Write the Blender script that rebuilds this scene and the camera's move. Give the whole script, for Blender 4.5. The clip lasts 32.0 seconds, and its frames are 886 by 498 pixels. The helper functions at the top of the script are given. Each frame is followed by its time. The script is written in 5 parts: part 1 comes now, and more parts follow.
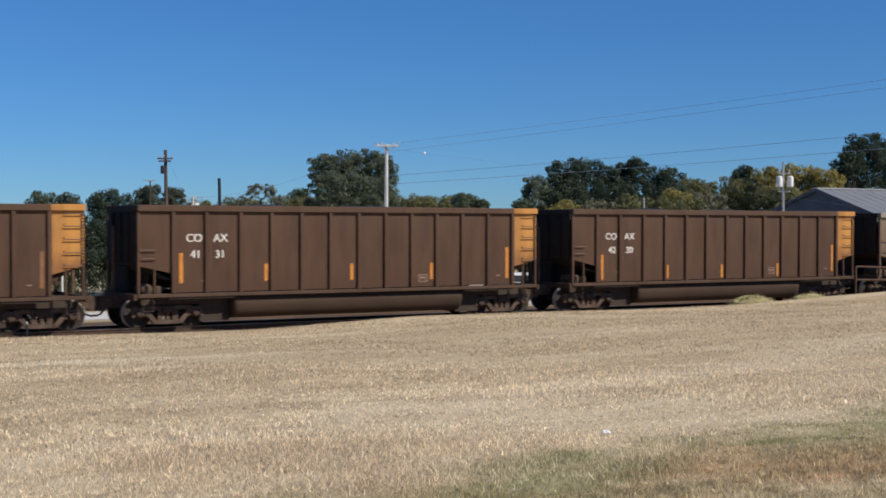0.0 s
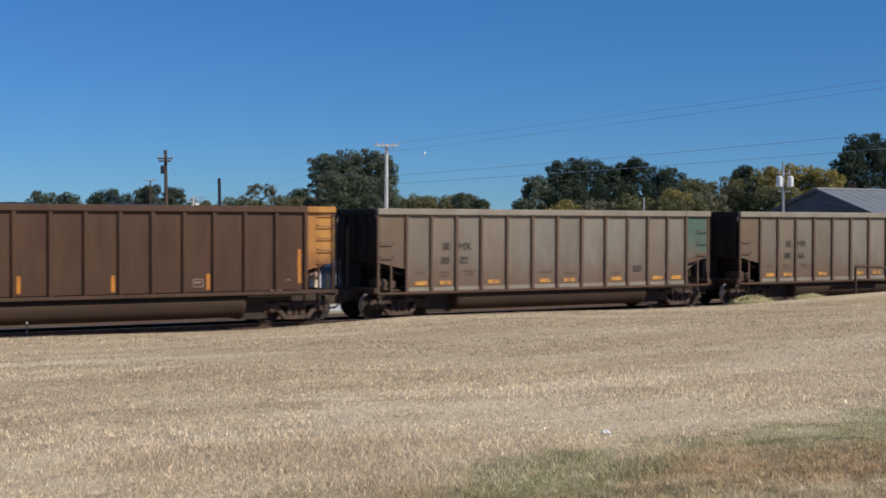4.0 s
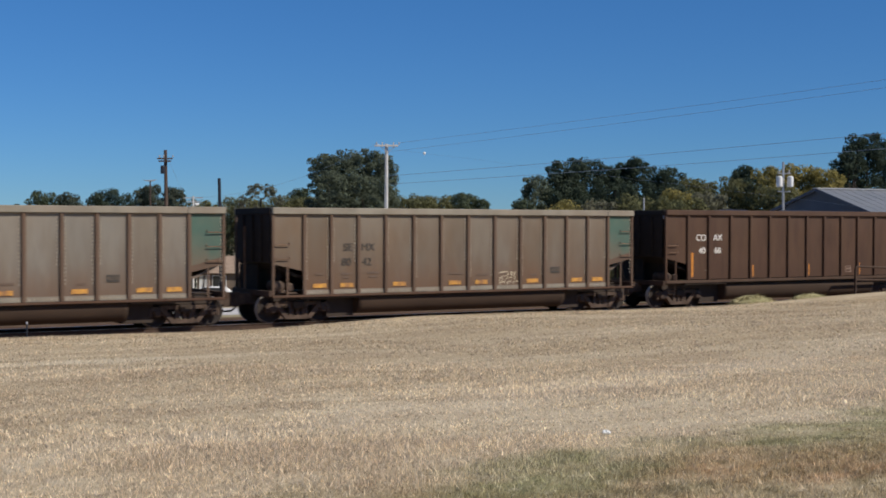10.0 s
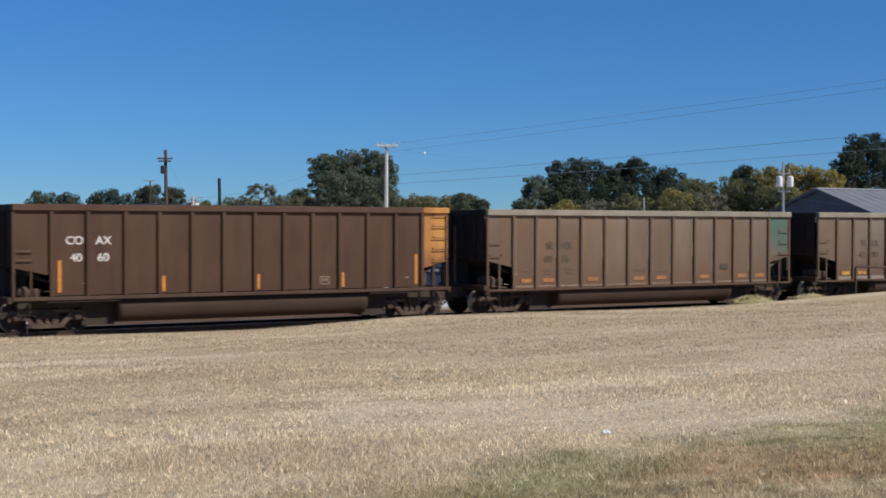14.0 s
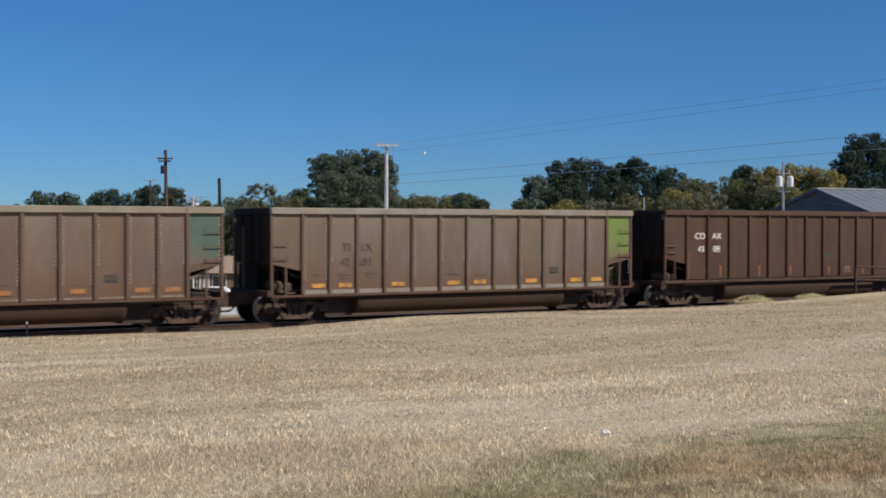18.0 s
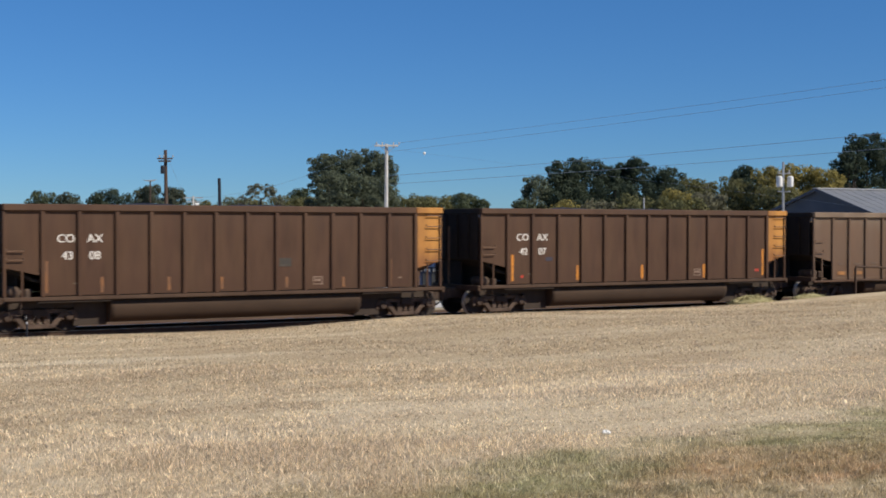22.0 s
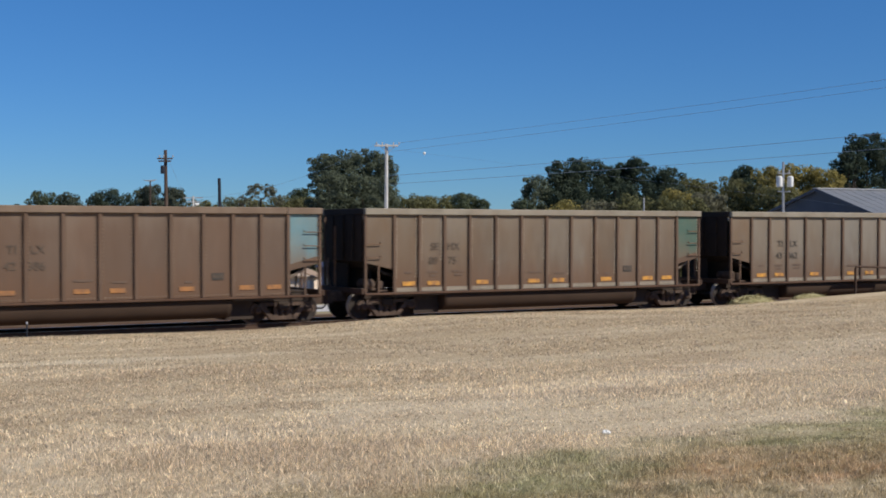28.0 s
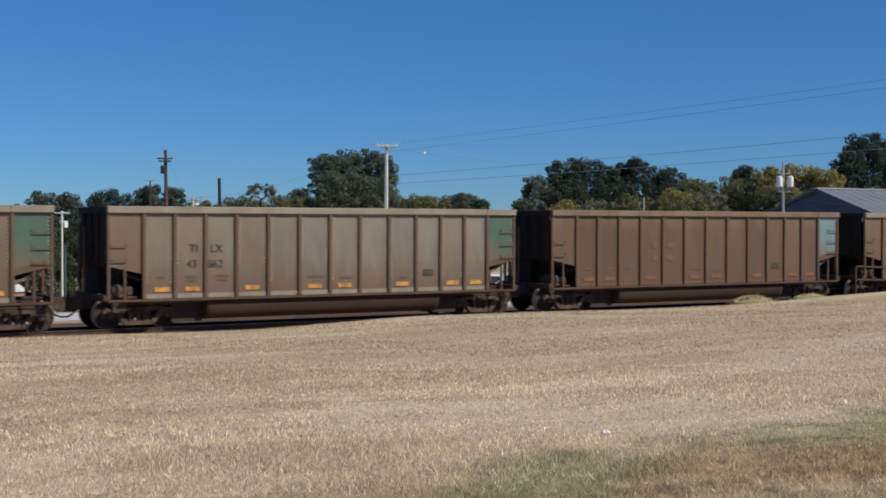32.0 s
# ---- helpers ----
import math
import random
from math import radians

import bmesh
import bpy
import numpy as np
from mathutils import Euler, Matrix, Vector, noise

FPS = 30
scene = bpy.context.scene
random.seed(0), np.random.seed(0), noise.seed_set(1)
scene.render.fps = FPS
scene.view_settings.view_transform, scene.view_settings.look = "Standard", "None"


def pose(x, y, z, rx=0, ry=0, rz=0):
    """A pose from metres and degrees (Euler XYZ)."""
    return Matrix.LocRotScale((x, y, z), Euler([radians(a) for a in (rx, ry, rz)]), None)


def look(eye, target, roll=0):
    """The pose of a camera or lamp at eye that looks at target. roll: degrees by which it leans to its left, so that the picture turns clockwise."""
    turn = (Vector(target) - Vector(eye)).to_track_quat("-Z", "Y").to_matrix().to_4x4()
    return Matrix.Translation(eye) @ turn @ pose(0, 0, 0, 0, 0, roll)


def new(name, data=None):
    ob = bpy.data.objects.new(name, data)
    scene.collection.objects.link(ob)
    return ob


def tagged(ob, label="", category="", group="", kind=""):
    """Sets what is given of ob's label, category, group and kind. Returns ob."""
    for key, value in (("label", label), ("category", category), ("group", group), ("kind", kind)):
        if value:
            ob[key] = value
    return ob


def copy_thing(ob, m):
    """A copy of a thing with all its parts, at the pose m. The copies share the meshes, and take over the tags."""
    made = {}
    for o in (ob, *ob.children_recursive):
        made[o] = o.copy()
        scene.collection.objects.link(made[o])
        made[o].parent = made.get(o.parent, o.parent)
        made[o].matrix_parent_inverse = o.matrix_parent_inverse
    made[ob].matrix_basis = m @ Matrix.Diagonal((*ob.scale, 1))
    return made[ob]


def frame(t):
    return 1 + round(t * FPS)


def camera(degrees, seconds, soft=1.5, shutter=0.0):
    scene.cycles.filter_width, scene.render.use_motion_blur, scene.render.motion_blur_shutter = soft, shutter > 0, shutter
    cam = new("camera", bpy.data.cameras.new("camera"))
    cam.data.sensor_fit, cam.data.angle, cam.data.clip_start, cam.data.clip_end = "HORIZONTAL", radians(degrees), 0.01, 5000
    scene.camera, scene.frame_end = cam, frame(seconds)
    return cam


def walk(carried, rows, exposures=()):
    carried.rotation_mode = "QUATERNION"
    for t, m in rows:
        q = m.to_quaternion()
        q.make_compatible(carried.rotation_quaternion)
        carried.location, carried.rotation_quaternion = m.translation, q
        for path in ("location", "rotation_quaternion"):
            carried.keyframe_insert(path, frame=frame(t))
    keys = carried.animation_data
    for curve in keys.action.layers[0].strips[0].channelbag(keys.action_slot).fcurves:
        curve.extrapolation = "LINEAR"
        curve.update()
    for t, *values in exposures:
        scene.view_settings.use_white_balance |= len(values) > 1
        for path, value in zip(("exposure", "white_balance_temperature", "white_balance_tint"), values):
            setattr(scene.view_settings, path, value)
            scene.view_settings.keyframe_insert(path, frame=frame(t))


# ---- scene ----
cam = camera(37.03, 32.0, soft=1.75, shutter=0.4)
EYE = (0.0, 0.0, 3.142)
VIEW = look(EYE, (51.1293, 85.9234, 3.142 - 1.7204), 0.07)
# the camera's own exposure drifts as dark and pale cars pass
EXPOSURE = [(0.0, 0.12, 6800), (1.0, 0.12, 6750), (2.5, 0.1, 6600), (3.5, 0.04, 6600), (5.5, -0.06, 6600), (8.0, -0.06, 6650), (9.0, -0.06, 6750), (11.0, -0.06, 6600),
            (12.5, 0.01, 6550), (14.0, 0.07, 6550), (15.5, 0.02, 6600), (17.0, -0.04, 6600), (19.0, -0.02, 6700), (20.5, 0.04, 6700), (22.0, 0.12, 7000), (23.0, 0.13, 7050),
            (24.0, 0.11, 6800), (25.5, 0.06, 6600), (28.0, 0.03, 6700), (29.0, -0.04, 6650), (32.0, -0.07, 6600)]
walk(cam, [(0.0, VIEW), (32.0, VIEW)], exposures=[(t, e, k, 10) for t, e, k in EXPOSURE])

# ---- daylight ----
SUN_AZ, SUN_EL = radians(33), radians(41)
SUN_DIR = Vector((math.sin(SUN_AZ) * math.cos(SUN_EL), -math.cos(SUN_AZ) * math.cos(SUN_EL), math.sin(SUN_EL)))
world = bpy.data.worlds.new("sky")
scene.world = world
world.use_nodes = True
sky = world.node_tree.nodes.new("ShaderNodeTexSky")
sky.sky_type, sky.sun_disc = "NISHITA", False
sky.sun_elevation, sky.sun_rotation = SUN_EL, math.atan2(SUN_DIR.x, SUN_DIR.y)
sky.altitude, sky.air_density, sky.dust_density, sky.ozone_density = 2500, 1.0, 0.0, 6.0
back = world.node_tree.nodes["Background"]
tone = world.node_tree.nodes.new("ShaderNodeMix")
tone.data_type, tone.blend_type = "RGBA", "MULTIPLY"
tone.inputs[0].default_value = 1.0
air = world.node_tree.nodes.new("ShaderNodeTexCoord")
up = world.node_tree.nodes.new("ShaderNodeSeparateXYZ")
world.node_tree.links.new(air.outputs["Generated"], up.inputs[0])
rise = world.node_tree.nodes.new("ShaderNodeMapRange")
rise.inputs["From Min"].default_value, rise.inputs["From Max"].default_value = 0.02, 0.22
world.node_tree.links.new(up.outputs["Z"], rise.inputs["Value"])
hue = world.node_tree.nodes.new("ShaderNodeMix")
hue.data_type = "RGBA"
hue.inputs[6].default_value, hue.inputs[7].default_value = (0.475, 0.76, 1.05, 1), (0.472, 0.965, 1.325, 1)
world.node_tree.links.new(rise.outputs[0], hue.inputs[0])
world.node_tree.links.new(hue.outputs[2], tone.inputs[7])
world.node_tree.links.new(sky.outputs[0], tone.inputs[6])
world.node_tree.links.new(tone.outputs[2], back.inputs[0])
back.inputs[1].default_value = 0.074
sun_data = bpy.data.lights.new("sun", "SUN")
sun_data.energy, sun_data.angle, sun_data.color = 4.5, radians(0.53), (1.0, 0.94, 0.85)
sun = new("sun", sun_data)
sun.matrix_world = look(SUN_DIR * 200, (0, 0, 0))

# ---- materials ----


def mat(name, col, col2=None, rough=0.8, metal=0.0, scale=3.0, detail=8.0, bump=0.0, bscale=40.0, stretch=(1, 1, 1), dirt=None, dscale=0.7, damount=0.5, rand=0.0, spec=0.3, coords="Object", emit=0.0):
    """Two-scale procedural paint: colour noise, stains with a shape of their own, fine relief."""
    m = bpy.data.materials.new(name)
    m.use_nodes = True
    nt = m.node_tree
    b = nt.nodes["Principled BSDF"]
    b.inputs["Roughness"].default_value, b.inputs["Metallic"].default_value = rough, metal
    b.inputs["Specular IOR Level"].default_value = spec
    tc = nt.nodes.new("ShaderNodeTexCoord")
    mp = nt.nodes.new("ShaderNodeMapping")
    mp.inputs["Scale"].default_value = stretch
    nt.links.new(tc.outputs[coords], mp.inputs["Vector"])

    def tex(s, d=detail):
        n = nt.nodes.new("ShaderNodeTexNoise")
        n.inputs["Scale"].default_value, n.inputs["Detail"].default_value = s, d
        nt.links.new(mp.outputs[0], n.inputs["Vector"])
        return n

    def mix(fac, a, c):
        n = nt.nodes.new("ShaderNodeMix")
        n.data_type = "RGBA"
        if isinstance(fac, float):
            n.inputs[0].default_value = fac
        else:
            nt.links.new(fac, n.inputs[0])
        for s, v in ((6, a), (7, c)):
            if isinstance(v, tuple):
                n.inputs[s].default_value = (*v, 1)
            else:
                nt.links.new(v, n.inputs[s])
        return n.outputs[2]

    def ramp(out, lo, hi):
        n = nt.nodes.new("ShaderNodeMapRange")
        n.inputs["From Min"].default_value, n.inputs["From Max"].default_value = lo, hi
        nt.links.new(out, n.inputs["Value"])
        return n.outputs["Result"]

    c = mix(ramp(tex(scale).outputs[0], 0.35, 0.65), col, col2 or tuple(v * 0.8 for v in col))
    if dirt:
        f = nt.nodes.new("ShaderNodeMath")
        f.operation = "MULTIPLY"
        f.inputs[1].default_value = damount
        nt.links.new(ramp(tex(dscale, 6).outputs[0], 0.42, 0.7), f.inputs[0])
        c = mix(f.outputs[0], c, dirt)
    if rand:
        oi = nt.nodes.new("ShaderNodeObjectInfo")
        hs = nt.nodes.new("ShaderNodeHueSaturation")
        mr = nt.nodes.new("ShaderNodeMapRange")
        mr.inputs["To Min"].default_value, mr.inputs["To Max"].default_value = 1 - rand, 1 + rand
        nt.links.new(oi.outputs["Random"], mr.inputs["Value"])
        nt.links.new(mr.outputs["Result"], hs.inputs["Value"])
        nt.links.new(c, hs.inputs["Color"])
        c = hs.outputs[0]
    nt.links.new(c, b.inputs["Base Color"])
    if bump:
        bn = nt.nodes.new("ShaderNodeBump")
        bn.inputs["Strength"].default_value, bn.inputs["Distance"].default_value = bump, 0.02
        nt.links.new(tex(bscale, 4).outputs[0], bn.inputs["Height"])
        nt.links.new(bn.outputs[0], b.inputs["Normal"])
    return m


def leaf_mat(name, a, b_, trans=0.45):
    """Foliage that varies from clump to clump."""
    m = bpy.data.materials.new(name)
    m.use_nodes = True
    nt = m.node_tree
    b = nt.nodes["Principled BSDF"]
    b.inputs["Roughness"].default_value = 0.7
    b.inputs["Specular IOR Level"].default_value = 0.15
    geo = nt.nodes.new("ShaderNodeNewGeometry")
    tc = nt.nodes.new("ShaderNodeTexCoord")
    nz = nt.nodes.new("ShaderNodeTexNoise")
    nz.inputs["Scale"].default_value = 0.6
    nt.links.new(tc.outputs["Object"], nz.inputs["Vector"])
    ad = nt.nodes.new("ShaderNodeMath")
    ad.operation = "MULTIPLY_ADD"
    ad.inputs[1].default_value = 0.28
    nt.links.new(geo.outputs["Random Per Island"], ad.inputs[0])
    sh = nt.nodes.new("ShaderNodeMapRange")
    sh.inputs["From Min"].default_value, sh.inputs["From Max"].default_value, sh.inputs["To Max"].default_value = 0.35, 0.65, 0.55
    nt.links.new(nz.outputs[0], sh.inputs["Value"])
    nt.links.new(sh.outputs[0], ad.inputs[2])
    mx = nt.nodes.new("ShaderNodeMix")
    mx.data_type = "RGBA"
    mx.inputs[6].default_value, mx.inputs[7].default_value = (*a, 1), (*b_, 1)
    nt.links.new(ad.outputs[0], mx.inputs[0])
    nt.links.new(mx.outputs[2], b.inputs["Base Color"])
    tr = nt.nodes.new("ShaderNodeBsdfTranslucent")
    nt.links.new(mx.outputs[2], tr.inputs["Color"])
    ms = nt.nodes.new("ShaderNodeMixShader")
    ms.inputs[0].default_value = trans
    nt.links.new(b.outputs[0], ms.inputs[1])
    nt.links.new(tr.outputs[0], ms.inputs[2])
    nt.links.new(ms.outputs[0], nt.nodes["Material Output"].inputs["Surface"])
    return m


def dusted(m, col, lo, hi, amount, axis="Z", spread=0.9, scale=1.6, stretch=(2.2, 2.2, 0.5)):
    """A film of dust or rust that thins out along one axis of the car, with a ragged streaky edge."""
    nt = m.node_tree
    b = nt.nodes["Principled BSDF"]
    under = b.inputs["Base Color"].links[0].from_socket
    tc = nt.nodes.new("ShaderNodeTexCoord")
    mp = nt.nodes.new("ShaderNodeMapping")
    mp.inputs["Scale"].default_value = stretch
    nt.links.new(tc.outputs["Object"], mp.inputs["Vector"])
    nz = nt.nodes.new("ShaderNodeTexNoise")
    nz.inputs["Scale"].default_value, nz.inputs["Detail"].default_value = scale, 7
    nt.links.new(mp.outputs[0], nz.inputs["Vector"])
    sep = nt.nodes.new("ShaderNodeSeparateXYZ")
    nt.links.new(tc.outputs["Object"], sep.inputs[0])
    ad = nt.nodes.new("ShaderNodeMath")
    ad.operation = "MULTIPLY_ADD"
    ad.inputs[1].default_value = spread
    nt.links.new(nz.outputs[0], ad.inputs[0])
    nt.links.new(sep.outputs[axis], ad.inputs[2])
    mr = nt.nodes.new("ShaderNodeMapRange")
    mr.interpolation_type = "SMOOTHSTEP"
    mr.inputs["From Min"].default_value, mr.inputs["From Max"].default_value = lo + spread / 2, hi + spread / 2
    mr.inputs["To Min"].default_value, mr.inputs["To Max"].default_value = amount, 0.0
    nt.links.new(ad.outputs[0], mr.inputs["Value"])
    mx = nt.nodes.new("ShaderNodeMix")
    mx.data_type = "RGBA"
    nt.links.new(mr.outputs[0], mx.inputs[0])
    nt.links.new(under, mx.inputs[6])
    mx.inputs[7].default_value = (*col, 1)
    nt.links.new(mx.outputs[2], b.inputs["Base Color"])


M_BROWN = mat("brown_car_paint", (0.078, 0.0395, 0.024), (0.057, 0.0285, 0.017), 0.75, 0, 2.2, 12, 0.2, 30, (1.6, 1.6, 0.3), (0.105, 0.058, 0.032), 0.9, 0.6)
M_BROWN_SILL = mat("brown_sill_paint", (0.078, 0.046, 0.03), (0.058, 0.034, 0.022), 0.85, 0, 2, 8, 0.2, 30, dirt=(0.10, 0.065, 0.045))
M_TUB = mat("grimy_tub_paint", (0.055, 0.034, 0.022), (0.038, 0.024, 0.016), 0.85, 0, 2, 8, 0.2, 30, (0.4, 1, 1), (0.075, 0.046, 0.029), 0.8, 0.5)
M_DARK = mat("grimy_black_steel", (0.042, 0.030, 0.023), (0.056, 0.041, 0.031), 0.8, 0, 4, 8, 0.3, 25, dirt=(0.035, 0.024, 0.018), damount=0.4, dscale=2)
M_TRUCK = mat("dusty_cast_steel", (0.12, 0.082, 0.06), (0.075, 0.05, 0.037), 0.85, 0, 5, 8, 0.3, 25, dirt=(0.04, 0.028, 0.022), dscale=3)
M_WHEEL = mat("wheel_steel", (0.030, 0.023, 0.019), (0.042, 0.033, 0.028), 0.8, 0.0, 6, 6, 0.2, 30)
M_TREAD = mat("polished_tread_steel", (0.50, 0.47, 0.43), (0.38, 0.35, 0.32), 0.45, 0.3, 8, 4)
M_YELLOW = mat("yellow_end_paint", (0.53, 0.258, 0.068), (0.44, 0.20, 0.05), 0.7, 0, 1.5, 8, 0.1, 30, (1, 1, 0.4), (0.21, 0.105, 0.045), 0.8, 0.7)
M_ALU_GREY = mat("dusty_aluminium_grey", (0.226, 0.207, 0.175), (0.20, 0.18, 0.15), 0.65, 0.1, 0.9, 10, 0.1, 30, (1, 1, 0.3), (0.19, 0.145, 0.10), 0.55, 0.75, 0.12)
M_ALU_TAN = mat("dusty_aluminium_tan", (0.182, 0.136, 0.101), (0.15, 0.108, 0.078), 0.7, 0.1, 0.9, 10, 0.1, 30, (1, 1, 0.3), (0.17, 0.092, 0.05), 0.6, 0.85, 0.12)
M_ALU_RUST = mat("dusty_aluminium_rust", (0.165, 0.116, 0.085), (0.136, 0.092, 0.065), 0.75, 0.05, 0.9, 10, 0.1, 30, (1, 1, 0.3), (0.13, 0.075, 0.047), 0.6, 0.8, 0.12)
M_ALU_DUSTY = mat("brown_dusted_aluminium", (0.192, 0.164, 0.13), (0.155, 0.123, 0.09), 0.68, 0.1, 0.9, 10, 0.1, 30, (1, 1, 0.4), (0.16, 0.102, 0.06), 0.7, 0.85, 0.08)
M_ALU_DUN = mat("dusty_aluminium_dun", (0.155, 0.103, 0.071), (0.128, 0.082, 0.055), 0.75, 0.05, 0.9, 10, 0.1, 30, (1, 1, 0.3), (0.12, 0.07, 0.043), 0.6, 0.8, 0.12)
M_CHORD = mat("aluminium_chord", (0.28, 0.248, 0.195), (0.22, 0.192, 0.148), 0.6, 0.15, 1.5, 8, 0.1, 30, dirt=(0.24, 0.17, 0.12))
M_POST = mat("dusty_post_alloy", (0.138, 0.090, 0.062), (0.105, 0.067, 0.045), 0.7, 0.1, 1.5, 8, 0.1, 30, (1, 1, 0.4), (0.15, 0.09, 0.06), 0.8)
M_SILL_RUST = mat("rusty_alloy_sill", (0.098, 0.052, 0.032), (0.07, 0.038, 0.024), 0.85, 0, 1.5, 8, 0.2, 30, dirt=(0.12, 0.075, 0.05), dscale=0.8)
M_CHORD_RUST = mat("rust_dusted_chord", (0.21, 0.155, 0.112), (0.165, 0.118, 0.084), 0.75, 0.05, 1.5, 8, 0.1, 30, dirt=(0.10, 0.06, 0.038))
M_ORANGE_RUSTY = mat("rust_dusted_orange_reflector", (0.42, 0.19, 0.06), (0.31, 0.14, 0.055), 0.65, 0, 6, 6, dirt=(0.2, 0.11, 0.06), dscale=4, damount=0.8)
M_ORANGE_FAINT = mat("grimed_orange_reflector", (0.26, 0.115, 0.045), (0.19, 0.088, 0.042), 0.7, 0, 6, 6, dirt=(0.14, 0.08, 0.05), dscale=5, damount=0.9)
M_RIVET = mat("bright_rivet_alloy", (0.38, 0.33, 0.26), (0.30, 0.25, 0.19), 0.55, 0.1, 8, 4)
M_GREEN = mat("dark_green_end_paint", (0.075, 0.135, 0.105), (0.06, 0.11, 0.085), 0.65, 0, 1.2, 8, 0.1, 30, dirt=(0.15, 0.12, 0.085), dscale=0.8, damount=0.6)
M_LIME = mat("lime_green_end_paint", (0.16, 0.235, 0.055), (0.135, 0.20, 0.05), 0.65, 0, 1.2, 8, 0.1, 30, dirt=(0.17, 0.14, 0.08), dscale=0.8, damount=0.5)
M_CYAN = mat("pale_blue_end_paint", (0.155, 0.265, 0.29), (0.125, 0.22, 0.245), 0.65, 0, 1.2, 8, 0.1, 30, dirt=(0.22, 0.17, 0.12), dscale=0.8, damount=0.6)
M_ORANGE = mat("orange_reflector", (0.62, 0.24, 0.035), (0.52, 0.19, 0.03), 0.5, 0, 6, 6, dirt=(0.3, 0.14, 0.06), dscale=4)
M_ORANGE_DULL = mat("dusty_orange_reflector", (0.66, 0.33, 0.06), (0.52, 0.25, 0.06), 0.65, 0, 6, 6, dirt=(0.24, 0.125, 0.065), dscale=5, damount=1.0)
M_WHITE_LET = mat("white_lettering_paint", (0.72, 0.70, 0.66), (0.6, 0.57, 0.52), 0.7, 0, 5, 8)
M_DARK_LET = mat("faded_black_lettering", (0.04, 0.036, 0.032), (0.06, 0.052, 0.044), 0.7, 0, 5, 8, dirt=(0.11, 0.085, 0.066), damount=0.5, dscale=6)
M_FAINT_LET = mat("dusted_over_lettering", (0.08, 0.062, 0.047), (0.10, 0.076, 0.056), 0.7, 0, 5, 8, dirt=(0.13, 0.088, 0.062), damount=0.6, dscale=5)
M_SMUDGE = mat("dusted_over_stencil", (0.118, 0.082, 0.06), (0.135, 0.092, 0.066), 0.75, 0, 5, 8, dirt=(0.15, 0.10, 0.07), damount=0.8, dscale=6)
M_GRAF = mat("pale_yellow_spray_paint", (0.74, 0.64, 0.46), (0.62, 0.52, 0.36), 0.7, 0, 8, 8)
M_RED = mat("red_spray_paint", (0.45, 0.05, 0.03), (0.35, 0.04, 0.03), 0.7, 0, 8, 8)
M_COAL = mat("black_coal", (0.016, 0.016, 0.017), (0.03, 0.029, 0.03), 0.55, 0, 6, 10, 0.8, 12)
M_RAIL = mat("rail_rust", (0.085, 0.052, 0.035), (0.06, 0.038, 0.026), 0.8, 0.1, 3, 8, 0.2, 30)
M_RAILTOP = mat("polished_rail_head", (0.55, 0.53, 0.5), (0.45, 0.43, 0.4), 0.3, 0.9, 3, 4, stretch=(0.1, 1, 1))
M_TIE = mat("weathered_tie_wood", (0.12, 0.085, 0.062), (0.075, 0.055, 0.043), 0.9, 0, 3, 8, 0.4, 30, (0.2, 1, 1), rand=0.3)
M_ASPHALT_WHITE = mat("pale_concrete", (0.62, 0.60, 0.57), (0.54, 0.52, 0.49), 0.85, 0, 0.6, 8, 0.1, 30, dirt=(0.42, 0.4, 0.36), dscale=0.15)
M_BARK = mat("bark", (0.10, 0.08, 0.062), (0.06, 0.048, 0.038), 0.9, 0, 3, 8, 0.5, 12, (1, 1, 0.2))
M_POLE_BROWN = mat("creosoted_pole_wood", (0.10, 0.07, 0.055), (0.06, 0.042, 0.035), 0.9, 0, 2, 8, 0.3, 15, (1, 1, 0.1))
M_POLE_PALE = mat("bleached_pole_wood", (0.62, 0.60, 0.56), (0.50, 0.48, 0.45), 0.85, 0, 2, 8, 0.2, 15, (1, 1, 0.1))
M_POLE_DARK = mat("dark_blue_painted_steel", (0.025, 0.03, 0.042), (0.018, 0.022, 0.03), 0.5, 0.2, 2, 6)
M_GALV = mat("galvanised_steel", (0.5, 0.5, 0.5), (0.4, 0.4, 0.41), 0.45, 0.5, 4, 6)
M_WHITE = mat("white_painted_metal", (0.78, 0.78, 0.76), (0.70, 0.70, 0.68), 0.5, 0, 3, 6)
# wire colour drawn towards the sky's blue, to look faint against it
M_WIRE = mat("sky_tinted_wire", (0.24, 0.31, 0.40), (0.21, 0.27, 0.35), 0.7, 0.0, 3, 2)
M_LEAF_DARK = leaf_mat("dark_oak_leaves", (0.043, 0.064, 0.046), (0.068, 0.088, 0.056))
M_LEAF_MID = leaf_mat("green_leaves", (0.074, 0.098, 0.06), (0.112, 0.134, 0.078))
M_LEAF_GREEN = leaf_mat("mid_green_leaves", (0.10, 0.125, 0.088), (0.142, 0.162, 0.105))
M_LEAF_DUSK = leaf_mat("dusky_leaves", (0.064, 0.082, 0.06), (0.098, 0.112, 0.08))
M_LEAF_OLIVE = leaf_mat("olive_leaves", (0.125, 0.13, 0.062), (0.20, 0.195, 0.092))
M_LEAF_YELLOW = leaf_mat("yellowing_autumn_leaves", (0.195, 0.178, 0.068), (0.39, 0.318, 0.10))
M_LEAF_GREY = leaf_mat("grey_green_leaves", (0.15, 0.15, 0.10), (0.22, 0.212, 0.14))
M_ROOF_BLUE = mat("blue_grey_metal_roof", (0.22, 0.23, 0.245), (0.19, 0.205, 0.22), 0.5, 0.2, 0.6, 6, 0.1, 20)
